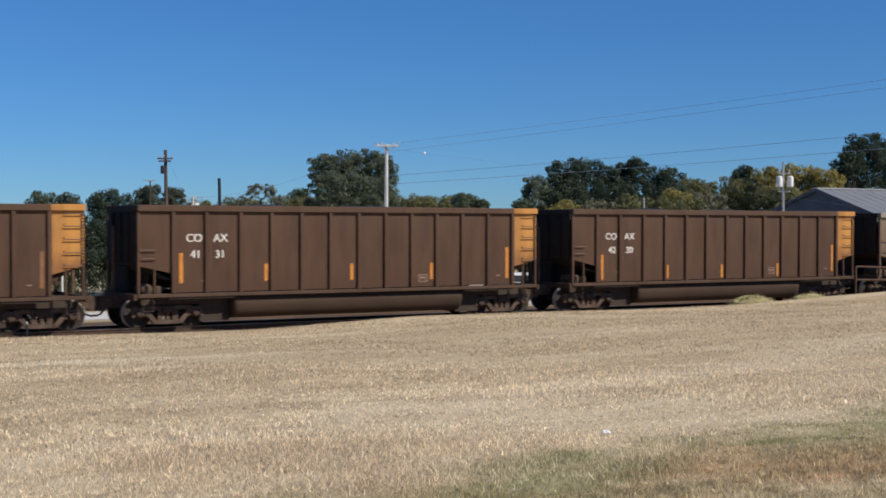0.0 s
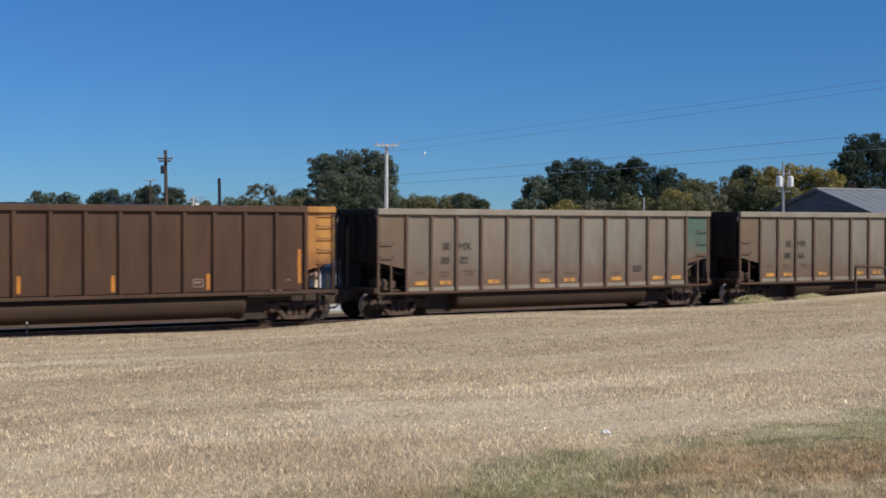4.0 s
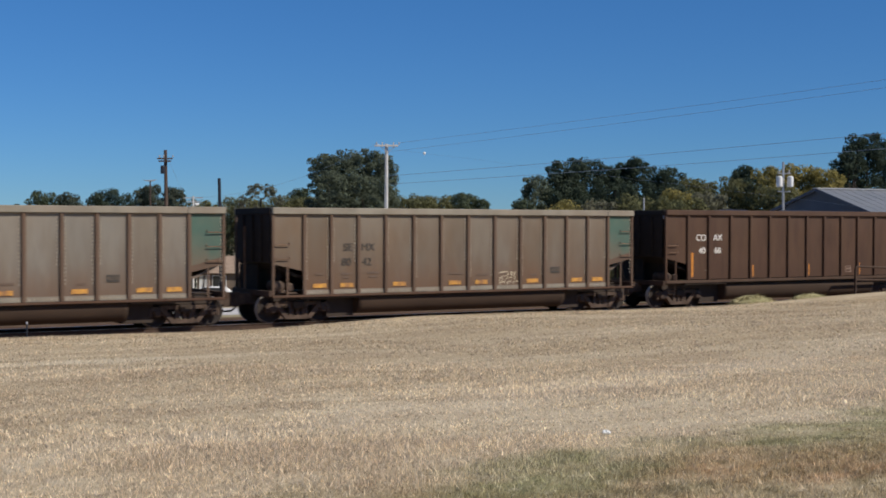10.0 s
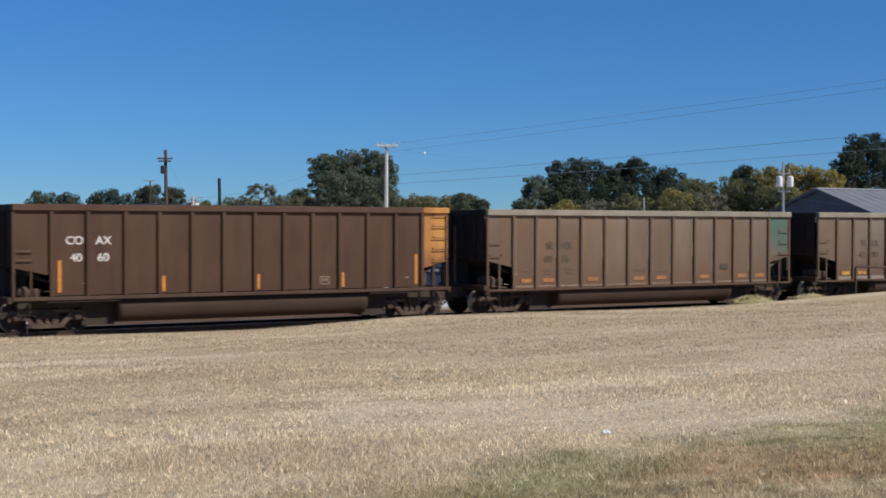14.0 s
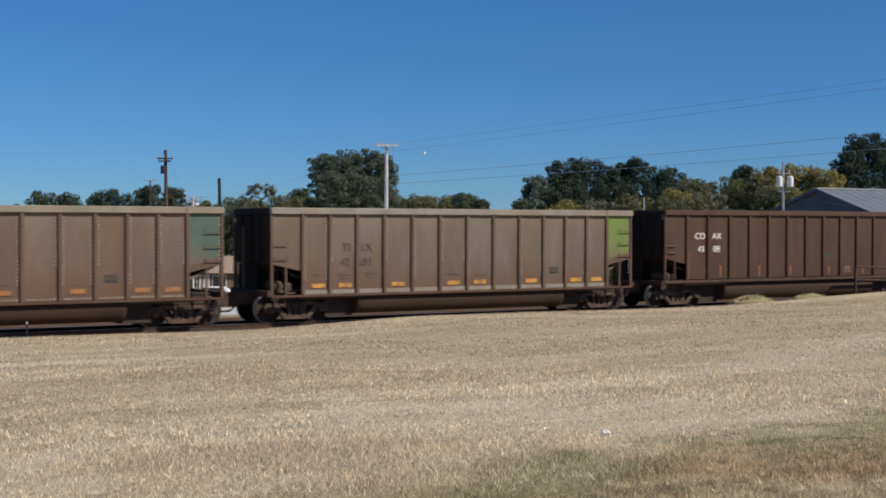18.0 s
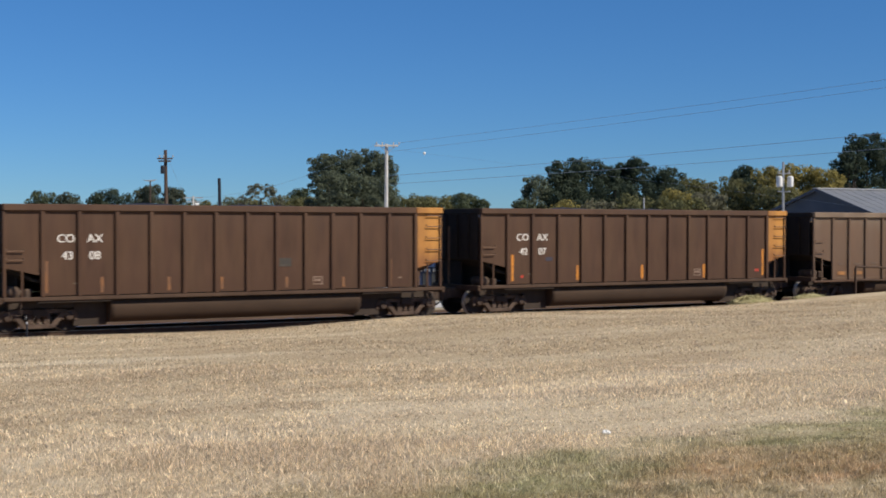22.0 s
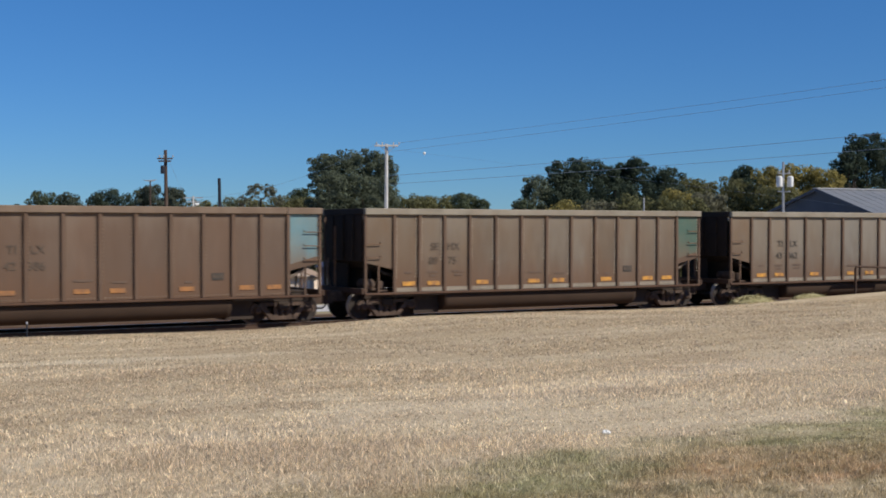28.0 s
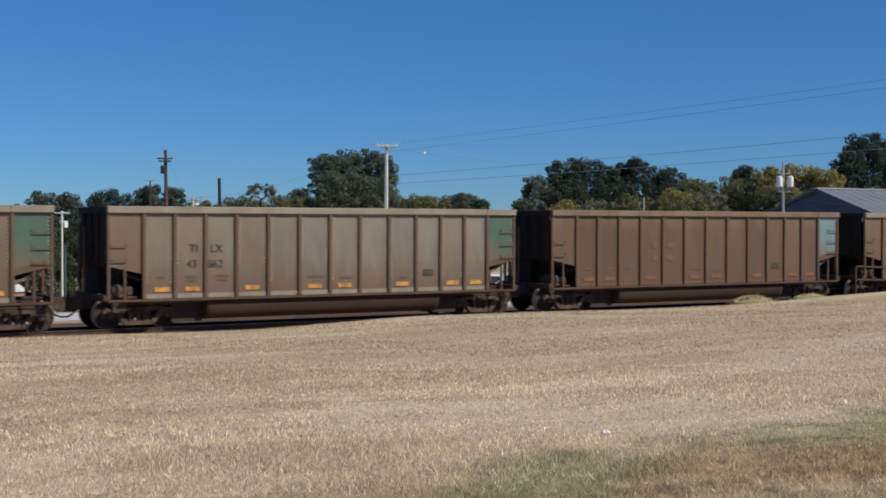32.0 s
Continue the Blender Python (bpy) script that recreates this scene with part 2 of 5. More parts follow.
M_ROOF_BEIGE = mat("beige_shingle_roof", (0.36, 0.27, 0.205), (0.29, 0.215, 0.16), 0.9, 0, 2, 8, 0.3, 25)
M_ROOF_WHITE = mat("white_metal_roof", (0.70, 0.70, 0.70), (0.6, 0.6, 0.6), 0.6, 0, 1, 6)
M_WALL_CREAM = mat("cream_board_wall", (0.76, 0.64, 0.53), (0.68, 0.57, 0.47), 0.8, 0, 1, 6, 0.2, 20)
M_WALL_BROWN = mat("brown_board_wall", (0.20, 0.155, 0.12), (0.16, 0.125, 0.098), 0.85, 0, 1, 6, 0.2, 20)
M_WALL_BRICK = mat("pale_red_brick_wall", (0.36, 0.21, 0.16), (0.30, 0.17, 0.13), 0.9, 0, 4, 6, 0.3, 20)
M_WALL_NAVY = mat("dark_blue_metal_wall", (0.032, 0.05, 0.105), (0.025, 0.04, 0.085), 0.5, 0.1, 1, 6)
M_WALL_METAL = mat("grey_metal_wall", (0.30, 0.31, 0.32), (0.26, 0.27, 0.28), 0.5, 0.2, 1, 6)
M_GLASS = mat("dark_window_glass", (0.02, 0.025, 0.03), (0.03, 0.035, 0.04), 0.08, 0, 2, 2, spec=0.6)
M_CAR_WHITE = mat("white_car_paint", (0.75, 0.75, 0.74), (0.7, 0.7, 0.69), 0.25, 0, 2, 3, spec=0.5)
M_RUBBER = mat("black_rubber", (0.018, 0.018, 0.018), (0.025, 0.024, 0.023), 0.85, 0, 6, 4)
M_HAY = mat("grey_green_cut_grass", (0.38, 0.33, 0.18), (0.27, 0.25, 0.12), 0.95, 0, 4, 10, 0.8, 25)
M_ROCK = mat("pale_rubble_stone", (0.33, 0.28, 0.225), (0.25, 0.21, 0.165), 0.9, 0, 4, 8, 0.5, 15)
M_RUST_PIPE = mat("rusty_pipe", (0.20, 0.125, 0.085), (0.14, 0.085, 0.057), 0.85, 0.1, 5, 8, 0.2, 30)

# near-black that puts the shade of the car ends into the colour
M_END_SHADE = mat("end_shade_black", (0.022, 0.017, 0.014), (0.032, 0.024, 0.019), 0.9, 0, 3, 8, 0.2, 25)
M_OLD_PIPE = mat("dark_rusted_pipe", (0.085, 0.052, 0.036), (0.06, 0.038, 0.027), 0.9, 0.0, 5, 8, 0.3, 30)
# shade of the gable end painted in, darker than the other walls
M_GABLE_SHADE = mat("shaded_blue_grey_sheeting", (0.075, 0.092, 0.125), (0.062, 0.078, 0.108), 0.6, 0.1, 0.8, 6, 0.1, 20)
M_DATA = mat("dulled_stencil_paint", (0.27, 0.19, 0.145), (0.20, 0.135, 0.10), 0.75, 0, 6, 8)
M_CAR_GREY = mat("grey_car_paint", (0.22, 0.235, 0.25), (0.18, 0.195, 0.21), 0.3, 0, 2, 3, spec=0.5)
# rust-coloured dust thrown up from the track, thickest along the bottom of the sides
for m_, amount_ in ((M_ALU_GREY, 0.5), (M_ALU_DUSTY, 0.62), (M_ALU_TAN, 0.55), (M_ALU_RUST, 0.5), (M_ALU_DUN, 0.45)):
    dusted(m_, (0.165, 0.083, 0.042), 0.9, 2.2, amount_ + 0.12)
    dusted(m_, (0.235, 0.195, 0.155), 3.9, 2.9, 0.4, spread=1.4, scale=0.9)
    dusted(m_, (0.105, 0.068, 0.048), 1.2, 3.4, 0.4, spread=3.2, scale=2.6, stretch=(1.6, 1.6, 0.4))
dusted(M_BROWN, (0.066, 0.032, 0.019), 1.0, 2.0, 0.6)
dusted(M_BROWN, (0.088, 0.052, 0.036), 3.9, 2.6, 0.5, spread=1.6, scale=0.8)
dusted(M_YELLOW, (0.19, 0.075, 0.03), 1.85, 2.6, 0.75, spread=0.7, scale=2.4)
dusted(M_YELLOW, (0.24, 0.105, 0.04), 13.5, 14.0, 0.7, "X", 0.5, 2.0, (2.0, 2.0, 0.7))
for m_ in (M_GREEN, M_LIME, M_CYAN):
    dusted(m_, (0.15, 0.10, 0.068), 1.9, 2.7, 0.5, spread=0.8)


def ground_material(blades=False, lo=0.85, hi=1.6):
    """Dry mown grass with green and reddish patches; stone ballast along the track; dry yards behind it."""
    m = bpy.data.materials.new("grass_blades" if blades else "ground")
    m.use_nodes = True
    nt = m.node_tree
    b = nt.nodes["Principled BSDF"]
    b.inputs["Roughness"].default_value = 0.95
    b.inputs["Specular IOR Level"].default_value = 0.1
    tc = nt.nodes.new("ShaderNodeTexCoord")

    def noise_tex(scale, stretch=(1, 1, 1), detail=6.0):
        mp = nt.nodes.new("ShaderNodeMapping")
        mp.inputs["Scale"].default_value = stretch
        nt.links.new(tc.outputs["Object"], mp.inputs["Vector"])
        n = nt.nodes.new("ShaderNodeTexNoise")
        n.inputs["Scale"].default_value, n.inputs["Detail"].default_value = scale, detail
        nt.links.new(mp.outputs[0], n.inputs["Vector"])
        return n.outputs[0]

    def rng(v, lo, hi, a=0.0, c=1.0):
        n = nt.nodes.new("ShaderNodeMapRange")
        n.inputs["From Min"].default_value, n.inputs["From Max"].default_value = lo, hi
        n.inputs["To Min"].default_value, n.inputs["To Max"].default_value = a, c
        nt.links.new(v, n.inputs["Value"])
        return n.outputs[0]

    def mix(f, a, c):
        n = nt.nodes.new("ShaderNodeMix")
        n.data_type = "RGBA"
        nt.links.new(f, n.inputs[0])
        for s, v in ((6, a), (7, c)):
            if isinstance(v, tuple):
                n.inputs[s].default_value = (*v, 1)
            else:
                nt.links.new(v, n.inputs[s])
        return n.outputs[2]

    def times(a, c):
        n = nt.nodes.new("ShaderNodeMath")
        n.operation = "MULTIPLY"
        nt.links.new(a, n.inputs[0])
        nt.links.new(c, n.inputs[1])
        return n.outputs[0]

    sep = nt.nodes.new("ShaderNodeSeparateXYZ")
    nt.links.new(tc.outputs["Object"], sep.inputs[0])
    straw = mix(rng(noise_tex(0.35, (0.25, 1.0, 1)), 0.36, 0.64), (0.525, 0.417, 0.265), (0.675, 0.57, 0.395))
    straw = mix(rng(noise_tex(0.8, (0.4, 1.2, 1), 5), 0.49, 0.62, 0, 0.62), straw, (0.40, 0.30, 0.19))
    straw = mix(rng(noise_tex(0.5, (0.16, 1.3, 1), 4), 0.53, 0.64, 0, 0.5), straw, (0.37, 0.28, 0.175))
    straw = mix(rng(noise_tex(3.2, (0.6, 1.2, 1), 6), 0.46, 0.70, 0, 0.55), straw, (0.38, 0.28, 0.18))
    straw = mix(rng(noise_tex(14, (1, 1, 1), 8), 0.46, 0.70, 0, 0.6), straw, (0.26, 0.185, 0.11))
    straw = mix(rng(noise_tex(34, (0.8, 1, 1), 5), 0.52, 0.68, 0, 0.5), straw, (0.72, 0.63, 0.47))

    def swath(slope, wander, scale):
        """Distance across a mown strip that runs askew, with a wandering edge."""
        a = nt.nodes.new("ShaderNodeMath")
        a.operation = "MULTIPLY_ADD"
        a.inputs[1].default_value = -slope
        nt.links.new(sep.outputs["X"], a.inputs[0])
        nt.links.new(sep.outputs["Y"], a.inputs[2])
        w = nt.nodes.new("ShaderNodeMath")
        w.operation = "MULTIPLY_ADD"
        w.inputs[1].default_value = wander
        nt.links.new(noise_tex(scale, (1, 1, 1), 5), w.inputs[0])
        nt.links.new(a.outputs[0], w.inputs[2])
        return w.outputs[0]

    strip = swath(0.33, 2.4, 0.7)
    pale = times(rng(strip, 13.4, 12.5), rng(strip, 11.0, 11.9, 0, 0.35))
    straw = mix(pale, straw, (0.67, 0.58, 0.435))
    worn = times(times(rng(strip, 13.2, 15.0), rng(strip, 31.0, 24.0, 0, 0.28)), rng(noise_tex(0.5, (0.35, 1.1, 1), 5), 0.34, 0.56, 0.25, 1))
    straw = mix(worn, straw, (0.33, 0.245, 0.15))
    line = swath(-0.086, 2.0, 0.8)
    mown = times(times(rng(line, 26.1, 26.8), rng(line, 28.0, 27.3)), rng(sep.outputs["X"], 13.0, 7.0, 0, 0.55))
    straw = mix(mown, straw, (0.74, 0.65, 0.48))
    edge = swath(0.185, 2.6, 0.9)
    fore = times(rng(edge, 9.0, 9.8), rng(edge, 14.0, 12.0, 0, 0.3))
    straw = mix(fore, straw, (0.575, 0.49, 0.355))
    rim = times(times(rng(edge, 9.7, 8.9), rng(edge, 7.4, 8.6, 0.3, 0.78)), rng(noise_tex(1.1, (0.7, 1.1, 1), 5), 0.36, 0.56, 0.15, 1))
    unmown = rng(edge, 9.1, 8.2)
    red = times(unmown, rng(noise_tex(0.9, (0.7, 1.1, 1), 5), 0.36, 0.56, 0.15, 0.7))
    field = mix(red, straw, (0.43, 0.26, 0.135))
    field = mix(rim, field, (0.235, 0.235, 0.11))
    field = mix(times(unmown, rng(noise_tex(2.6, (0.8, 1.1, 1), 6), 0.52, 0.64, 0, 0.55)), field, (0.18, 0.15, 0.075))
    field = mix(rng(noise_tex(9, (0.8, 1.1, 1), 4), 0.54, 0.66, 0, 0.4), field, (0.66, 0.575, 0.41))
    ballast = mix(rng(noise_tex(20, detail=8), 0.35, 0.65), (0.20, 0.118, 0.066), (0.30, 0.195, 0.12))
    far = mix(rng(noise_tex(0.12), 0.4, 0.6), (0.47, 0.39, 0.27), (0.36, 0.31, 0.18))
    c = mix(rng(sep.outputs["Y"], 37.0, 37.8), field, ballast)
    verge = mix(rng(noise_tex(0.5), 0.4, 0.6), (0.10, 0.06, 0.036), (0.14, 0.088, 0.054))
    c = mix(rng(sep.outputs["Y"], 43.3, 44.2), c, verge)
    c = mix(rng(sep.outputs["Y"], 57.0, 61.0), c, far)
    if blades:
        geo = nt.nodes.new("ShaderNodeNewGeometry")
        hs = nt.nodes.new("ShaderNodeHueSaturation")
        nt.links.new(rng(geo.outputs["Random Per Island"], 0, 1, lo, hi), hs.inputs["Value"])
        hs.inputs["Saturation"].default_value = 0.9
        nt.links.new(field, hs.inputs["Color"])
        nt.links.new(hs.outputs[0], b.inputs["Base Color"])
        tr = nt.nodes.new("ShaderNodeBsdfTranslucent")
        nt.links.new(hs.outputs[0], tr.inputs["Color"])
        ms = nt.nodes.new("ShaderNodeMixShader")
        ms.inputs[0].default_value = 0.5
        nt.links.new(b.outputs[0], ms.inputs[1])
        nt.links.new(tr.outputs[0], ms.inputs[2])
        nt.links.new(ms.outputs[0], nt.nodes["Material Output"].inputs["Surface"])
        return m
    nt.links.new(c, b.inputs["Base Color"])
    bn = nt.nodes.new("ShaderNodeBump")
    bn.inputs["Strength"].default_value, bn.inputs["Distance"].default_value = 0.7, 0.05
    nt.links.new(noise_tex(18, detail=10), bn.inputs["Height"])
    nt.links.new(bn.outputs[0], b.inputs["Normal"])
    return m


# ---- building helpers ----


def link_mesh(name, me, parent=None, label="", m=None):
    ob = new(name, me)
    if parent:
        ob.parent = parent
    if m:
        ob.matrix_basis = m
    if label:
        ob["label"] = label
    return ob


def mesh_of(bm, material, name="mesh"):
    me = bpy.data.meshes.new(name)
    bmesh.ops.recalc_face_normals(bm, faces=bm.faces)
    bm.to_mesh(me)
    bm.free()
    if material:
        me.materials.append(material)
    return me


def part(name, bm, material, parent=None, label="", m=None):
    return link_mesh(name, mesh_of(bm, material, name), parent, label, m)


def box(bm, x0, x1, y0, y1, z0, z1):
    v = [bm.verts.new(p) for p in ((x0, y0, z0), (x1, y0, z0), (x1, y1, z0), (x0, y1, z0), (x0, y0, z1), (x1, y0, z1), (x1, y1, z1), (x0, y1, z1))]
    for f in ((3, 2, 1, 0), (4, 5, 6, 7), (0, 1, 5, 4), (1, 2, 6, 5), (2, 3, 7, 6), (3, 0, 4, 7)):
        bm.faces.new([v[i] for i in f])
    return bm


def bevel(bm, w, seg=1):
    bmesh.ops.bevel(bm, geom=list(bm.edges), offset=w, segments=seg, affect="EDGES", clamp_overlap=True)
    return bm


def prism(bm, pts, axis, a, b):
    """A flat outline pushed along an axis from a to b."""
    def at(p, h):
        return {"x": (h, p[0], p[1]), "y": (p[0], h, p[1]), "z": (p[0], p[1], h)}[axis]
    lo, hi = [bm.verts.new(at(p, a)) for p in pts], [bm.verts.new(at(p, b)) for p in pts]
    n = len(pts)
    bm.faces.new(lo[::-1])
    bm.faces.new(hi)
    for i in range(n):
        bm.faces.new((lo[i], lo[(i + 1) % n], hi[(i + 1) % n], hi[i]))
    return bm


def tube(bm, pts, r, seg=8, r2=None):
    """A round bar along points, tapering to r2."""
    pts = [Vector(p) for p in pts]
    rings = []
    for i, p in enumerate(pts):
        d = (pts[min(i + 1, len(pts) - 1)] - pts[max(i - 1, 0)]).normalized()
        u = d.orthogonal().normalized() if abs(d.z) < 0.9 else d.cross(Vector((0, 1, 0))).normalized()
        w = d.cross(u)
        rr = r if r2 is None else r + (r2 - r) * i / (len(pts) - 1)
        rings.append([bm.verts.new(p + (u * math.cos(k * math.tau / seg) + w * math.sin(k * math.tau / seg)) * rr) for k in range(seg)])
    for a, b in zip(rings, rings[1:]):
        for k in range(seg):
            bm.faces.new((a[k], a[(k + 1) % seg], b[(k + 1) % seg], b[k]))
    bm.faces.new(rings[0][::-1])
    bm.faces.new(rings[-1])
    return bm


def disc(bm, profile, seg=24, axis="y"):
    """A turned body: rows of (radius, place along the axis)."""
    rings = []
    for r, h in profile:
        ring = []
        for k in range(seg):
            c, s = math.cos(k * math.tau / seg) * r, math.sin(k * math.tau / seg) * r
            ring.append(bm.verts.new((c, h, s) if axis == "y" else (c, s, h)))
        rings.append(ring)
    for a, b in zip(rings, rings[1:]):
        for k in range(seg):
            bm.faces.new((a[k], a[(k + 1) % seg], b[(k + 1) % seg], b[k]))
    bm.faces.new(rings[0])
    bm.faces.new(rings[-1][::-1])
    return bm


def np_mesh(name, verts, faces, material):
    """A mesh from arrays; faces all of one size."""
    me = bpy.data.meshes.new(name)
    verts, faces = np.asarray(verts, dtype=np.float32), np.asarray(faces, dtype=np.int32)
    me.vertices.add(len(verts))
    me.vertices.foreach_set("co", verts.ravel())
    k = faces.shape[1]
    me.loops.add(faces.size)
    me.loops.foreach_set("vertex_index", faces.ravel())
    me.polygons.add(len(faces))
    me.polygons.foreach_set("loop_start", np.arange(0, faces.size, k, dtype=np.int32))
    me.polygons.foreach_set("loop_total", np.full(len(faces), k, dtype=np.int32))
    me.update(calc_edges=True)
    me.validate()
    me.materials.append(material)
    return me


def thing(name, label, category, m=None, group="", kind=""):
    ob = new(name)
    if m:
        ob.matrix_basis = m
    return tagged(ob, label, category, group, kind)


# ---- ground ----
TRACK_Y = 40.5
FIELD_X = (-40, 8, 11.2, 13.4, 15.8, 18.3, 21, 24.8, 29.6, 34.7, 38.0, 40.3, 43.3, 46, 300)
FIELD_Z = (0.02, 0.06, 0.04, 0.01, 0.0, 0.11, 0.23, 0.21, 0.17, 0.17, 0.30, 0.40, 0.50, 0.56, 0.60)


def ground_z(x, y):
    """Height of the land: field falls to the track, embankment falls away behind it."""
    x, y = np.asarray(x, dtype=float), np.asarray(y, dtype=float)
    edge = np.interp(x, FIELD_X, FIELD_Z)
    t = np.clip((37.3 - y) / 37.3, 0, 1)
    field = edge + (1.50 - edge) * t
    field = field + 0.02 * np.sin(x * 0.9 + y * 0.31) * np.sin(y * 0.7) * np.clip(t * 4, 0, 1)
    back_ = -0.45 - np.clip(y - 44.0, 0, 61) * 0.0485
    s = np.clip((y - 37.3) / 1.0, 0, 1)
    s = s * s * (3 - 2 * s)
    up = np.clip((y - 38.1) / 0.5, 0, 1) * np.clip((39.62 - y) / 0.25, 0, 1)
    bed = -0.23 + 0.07 * up * up * (3 - 2 * up) + 0.03 * np.sin(x * 3.1) * np.sin(y * 2.3)
    s2 = np.clip((y - 42.6) / 1.4, 0, 1)
    z = field * (1 - s) + bed * s
    return z * (1 - s2) + back_ * s2


def build_ground():
    xs = np.concatenate([[-2500, -900, -300, -120, -60], np.arange(-40, 130, 0.8), [140, 170, 220, 320, 600, 1200, 2500]])
    ys = np.concatenate([[-2500, -600, -120, -40, -15, -6], np.arange(-3, 36.8, 0.8), np.arange(37.0, 45, 0.2), np.arange(45.5, 70, 2), np.arange(70, 160, 6), [200, 320, 600, 1200, 2800]])
    X, Y = np.meshgrid(xs, ys)
    Z = ground_z(X, Y)
    n, k = len(xs), len(ys)
    i = (np.arange(k - 1)[:, None] * n + np.arange(n - 1)[None, :]).ravel()
    me = np_mesh("ground", np.stack([X, Y, Z], -1).reshape(-1, 3), np.stack([i, i + 1, i + 1 + n, i + n], -1), ground_material())
    me.polygons.foreach_set("use_smooth", np.ones(len(me.polygons), dtype=bool))
    tagged(new("ground", me), "dry mown field sloping to a railway embankment", "ground", kind="structure")


build_ground()


def build_track():
    for side, y in (("near", TRACK_Y - 0.755), ("far", TRACK_Y + 0.755)):
        bm = bmesh.new()
        prof = ((-0.07, -0.172), (0.07, -0.172), (0.07, -0.16), (0.012, -0.14), (0.012, -0.045), (0.036, -0.035), (0.036, -0.004), (-0.036, -0.004), (-0.036, -0.035), (-0.012, -0.045), (-0.012, -0.14), (-0.07, -0.16))
        prism(bm, [(y + a, b) for a, b in prof], "x", -90, 300)
        rail = part("rail", bm, M_RAIL)
        tagged(rail, "long rusty steel rail with a polished head", "rail", kind="structure")
        part("rail_head", box(bmesh.new(), -90, 300, y - 0.034, y + 0.034, -0.004, 0.0), M_RAILTOP, rail)
    bm = bevel(box(bmesh.new(), -0.115, 0.115, -1.3, 1.3, -0.15, 0.0), 0.015)
    me = mesh_of(bm, M_TIE, "tie")
    bed = tagged(new("track_bed"), "creosoted wooden ties sunk in brown ballast", "track bed", kind="structure")
    rnd = random.Random(4)
    for i in range(250):
        link_mesh("tie", me, bed, m=pose(-20 + i * 0.52, TRACK_Y + rnd.uniform(-0.05, 0.05), -0.172, 0, 0, rnd.uniform(-1.2, 1.2)))


build_track()

# ---- the coal train ----
PITCH, LENGTH, HALF = 16.18, 14.6, 1.584
FIRST = 12.45
WHEEL_R = 0.457


def travel(t):
    """Metres that the train has rolled since the start."""
    lead = 0.12 * min(1.0, t / 0.5) * max(0.0, min(1.0, (6.0 - t) / 2.5))
    return 4.1645e-5 * t ** 3 + 1.1148e-3 * t ** 2 + 6.01774 * t + lead


def lettering(text, size, material, parent, x, z, y=-HALF + 0.046, name="lettering", heavy=0.006):
    cu = bpy.data.curves.new("lettering", "FONT")
    cu.body, cu.size, cu.align_x, cu.align_y = text, size, "CENTER", "CENTER"
    cu.extrude, cu.offset = 0.002, 0.0
    ob = bpy.data.objects.new("lettering", cu)
    scene.collection.objects.link(ob)
    bpy.context.view_layer.update()
    me = bpy.data.meshes.new_from_object(ob.evaluated_get(bpy.context.evaluated_depsgraph_get()))
    bpy.data.objects.remove(ob)
    bpy.data.curves.remove(cu)
    # heavy stencil strokes: the outline laid thrice, a little apart
    bm = bmesh.new()
    for k in range(3):
        n0 = len(bm.verts)
        bm.from_mesh(me)
        bm.verts.ensure_lookup_table()
        for v in bm.verts[n0:]:
            v.co += Vector((heavy * (k - 1), 0, 0.0012 * k))
    bm.to_mesh(me)
    bm.free()
    me.materials.clear()
    me.materials.append(material)
    return link_mesh(name, me, parent, m=pose(x, y, z, 90, 0, 0))


def wheelset_mesh():
    bm = bmesh.new()
    for s in (-1, 1):
        prof = [(0.10, 0.82), (0.15, 0.83), (0.16, 0.80), (0.36, 0.785), (0.385, 0.815), (0.45, 0.815), (0.457, 0.79), (0.46, 0.715), (0.485, 0.69), (0.48, 0.675), (0.38, 0.675), (0.36, 0.70), (0.16, 0.72), (0.10, 0.68)]
        disc(bm, [(r, h * s) for r, h in prof], 28)
    disc(bm, [(0.07, -1.06), (0.085, -0.8), (0.085, 0.8), (0.07, 1.06)], 12)
    for f in bm.faces:
        f.smooth = True
    me = mesh_of(bm, M_WHEEL, "wheelset")
    me.materials.append(M_TREAD)
    for p in me.polygons:
        r = math.hypot(p.center.x, p.center.z)
        if r > 0.43:
            p.material_index = 1
    return me


def frame_mesh():
    """A cast side frame: arch bars, sloping struts and open windows."""
    bm = bmesh.new()
    box(bm, -0.80, 0.80, -0.07, 0.07, 0.56, 0.68)
    box(bm, -0.42, 0.42, -0.09, 0.09, 0.12, 0.24)
    for s in (-1, 1):
        prism(bm, ((s * 0.86, 0.62), (s * 0.68, 0.62), (s * 0.30, 0.18), (s * 0.44, 0.12)), "y", -0.10, 0.10)
        prism(bm, ((s * 0.70, 0.60), (s * 1.0, 0.66), (s * 1.13, 0.54), (s * 1.13, 0.34), (s * 1.05, 0.34), (s * 1.05, 0.50), (s * 0.73, 0.50), (s * 0.73, 0.36), (s * 0.68, 0.36)), "y", -0.085, 0.085)
        box(bm, s * 0.28 - 0.04, s * 0.28 + 0.04, -0.07, 0.07, 0.24, 0.56)
    return mesh_of(bm, M_TRUCK, "side_frame")


def simple(bm, m, name):
    return mesh_of(bm, m, name)


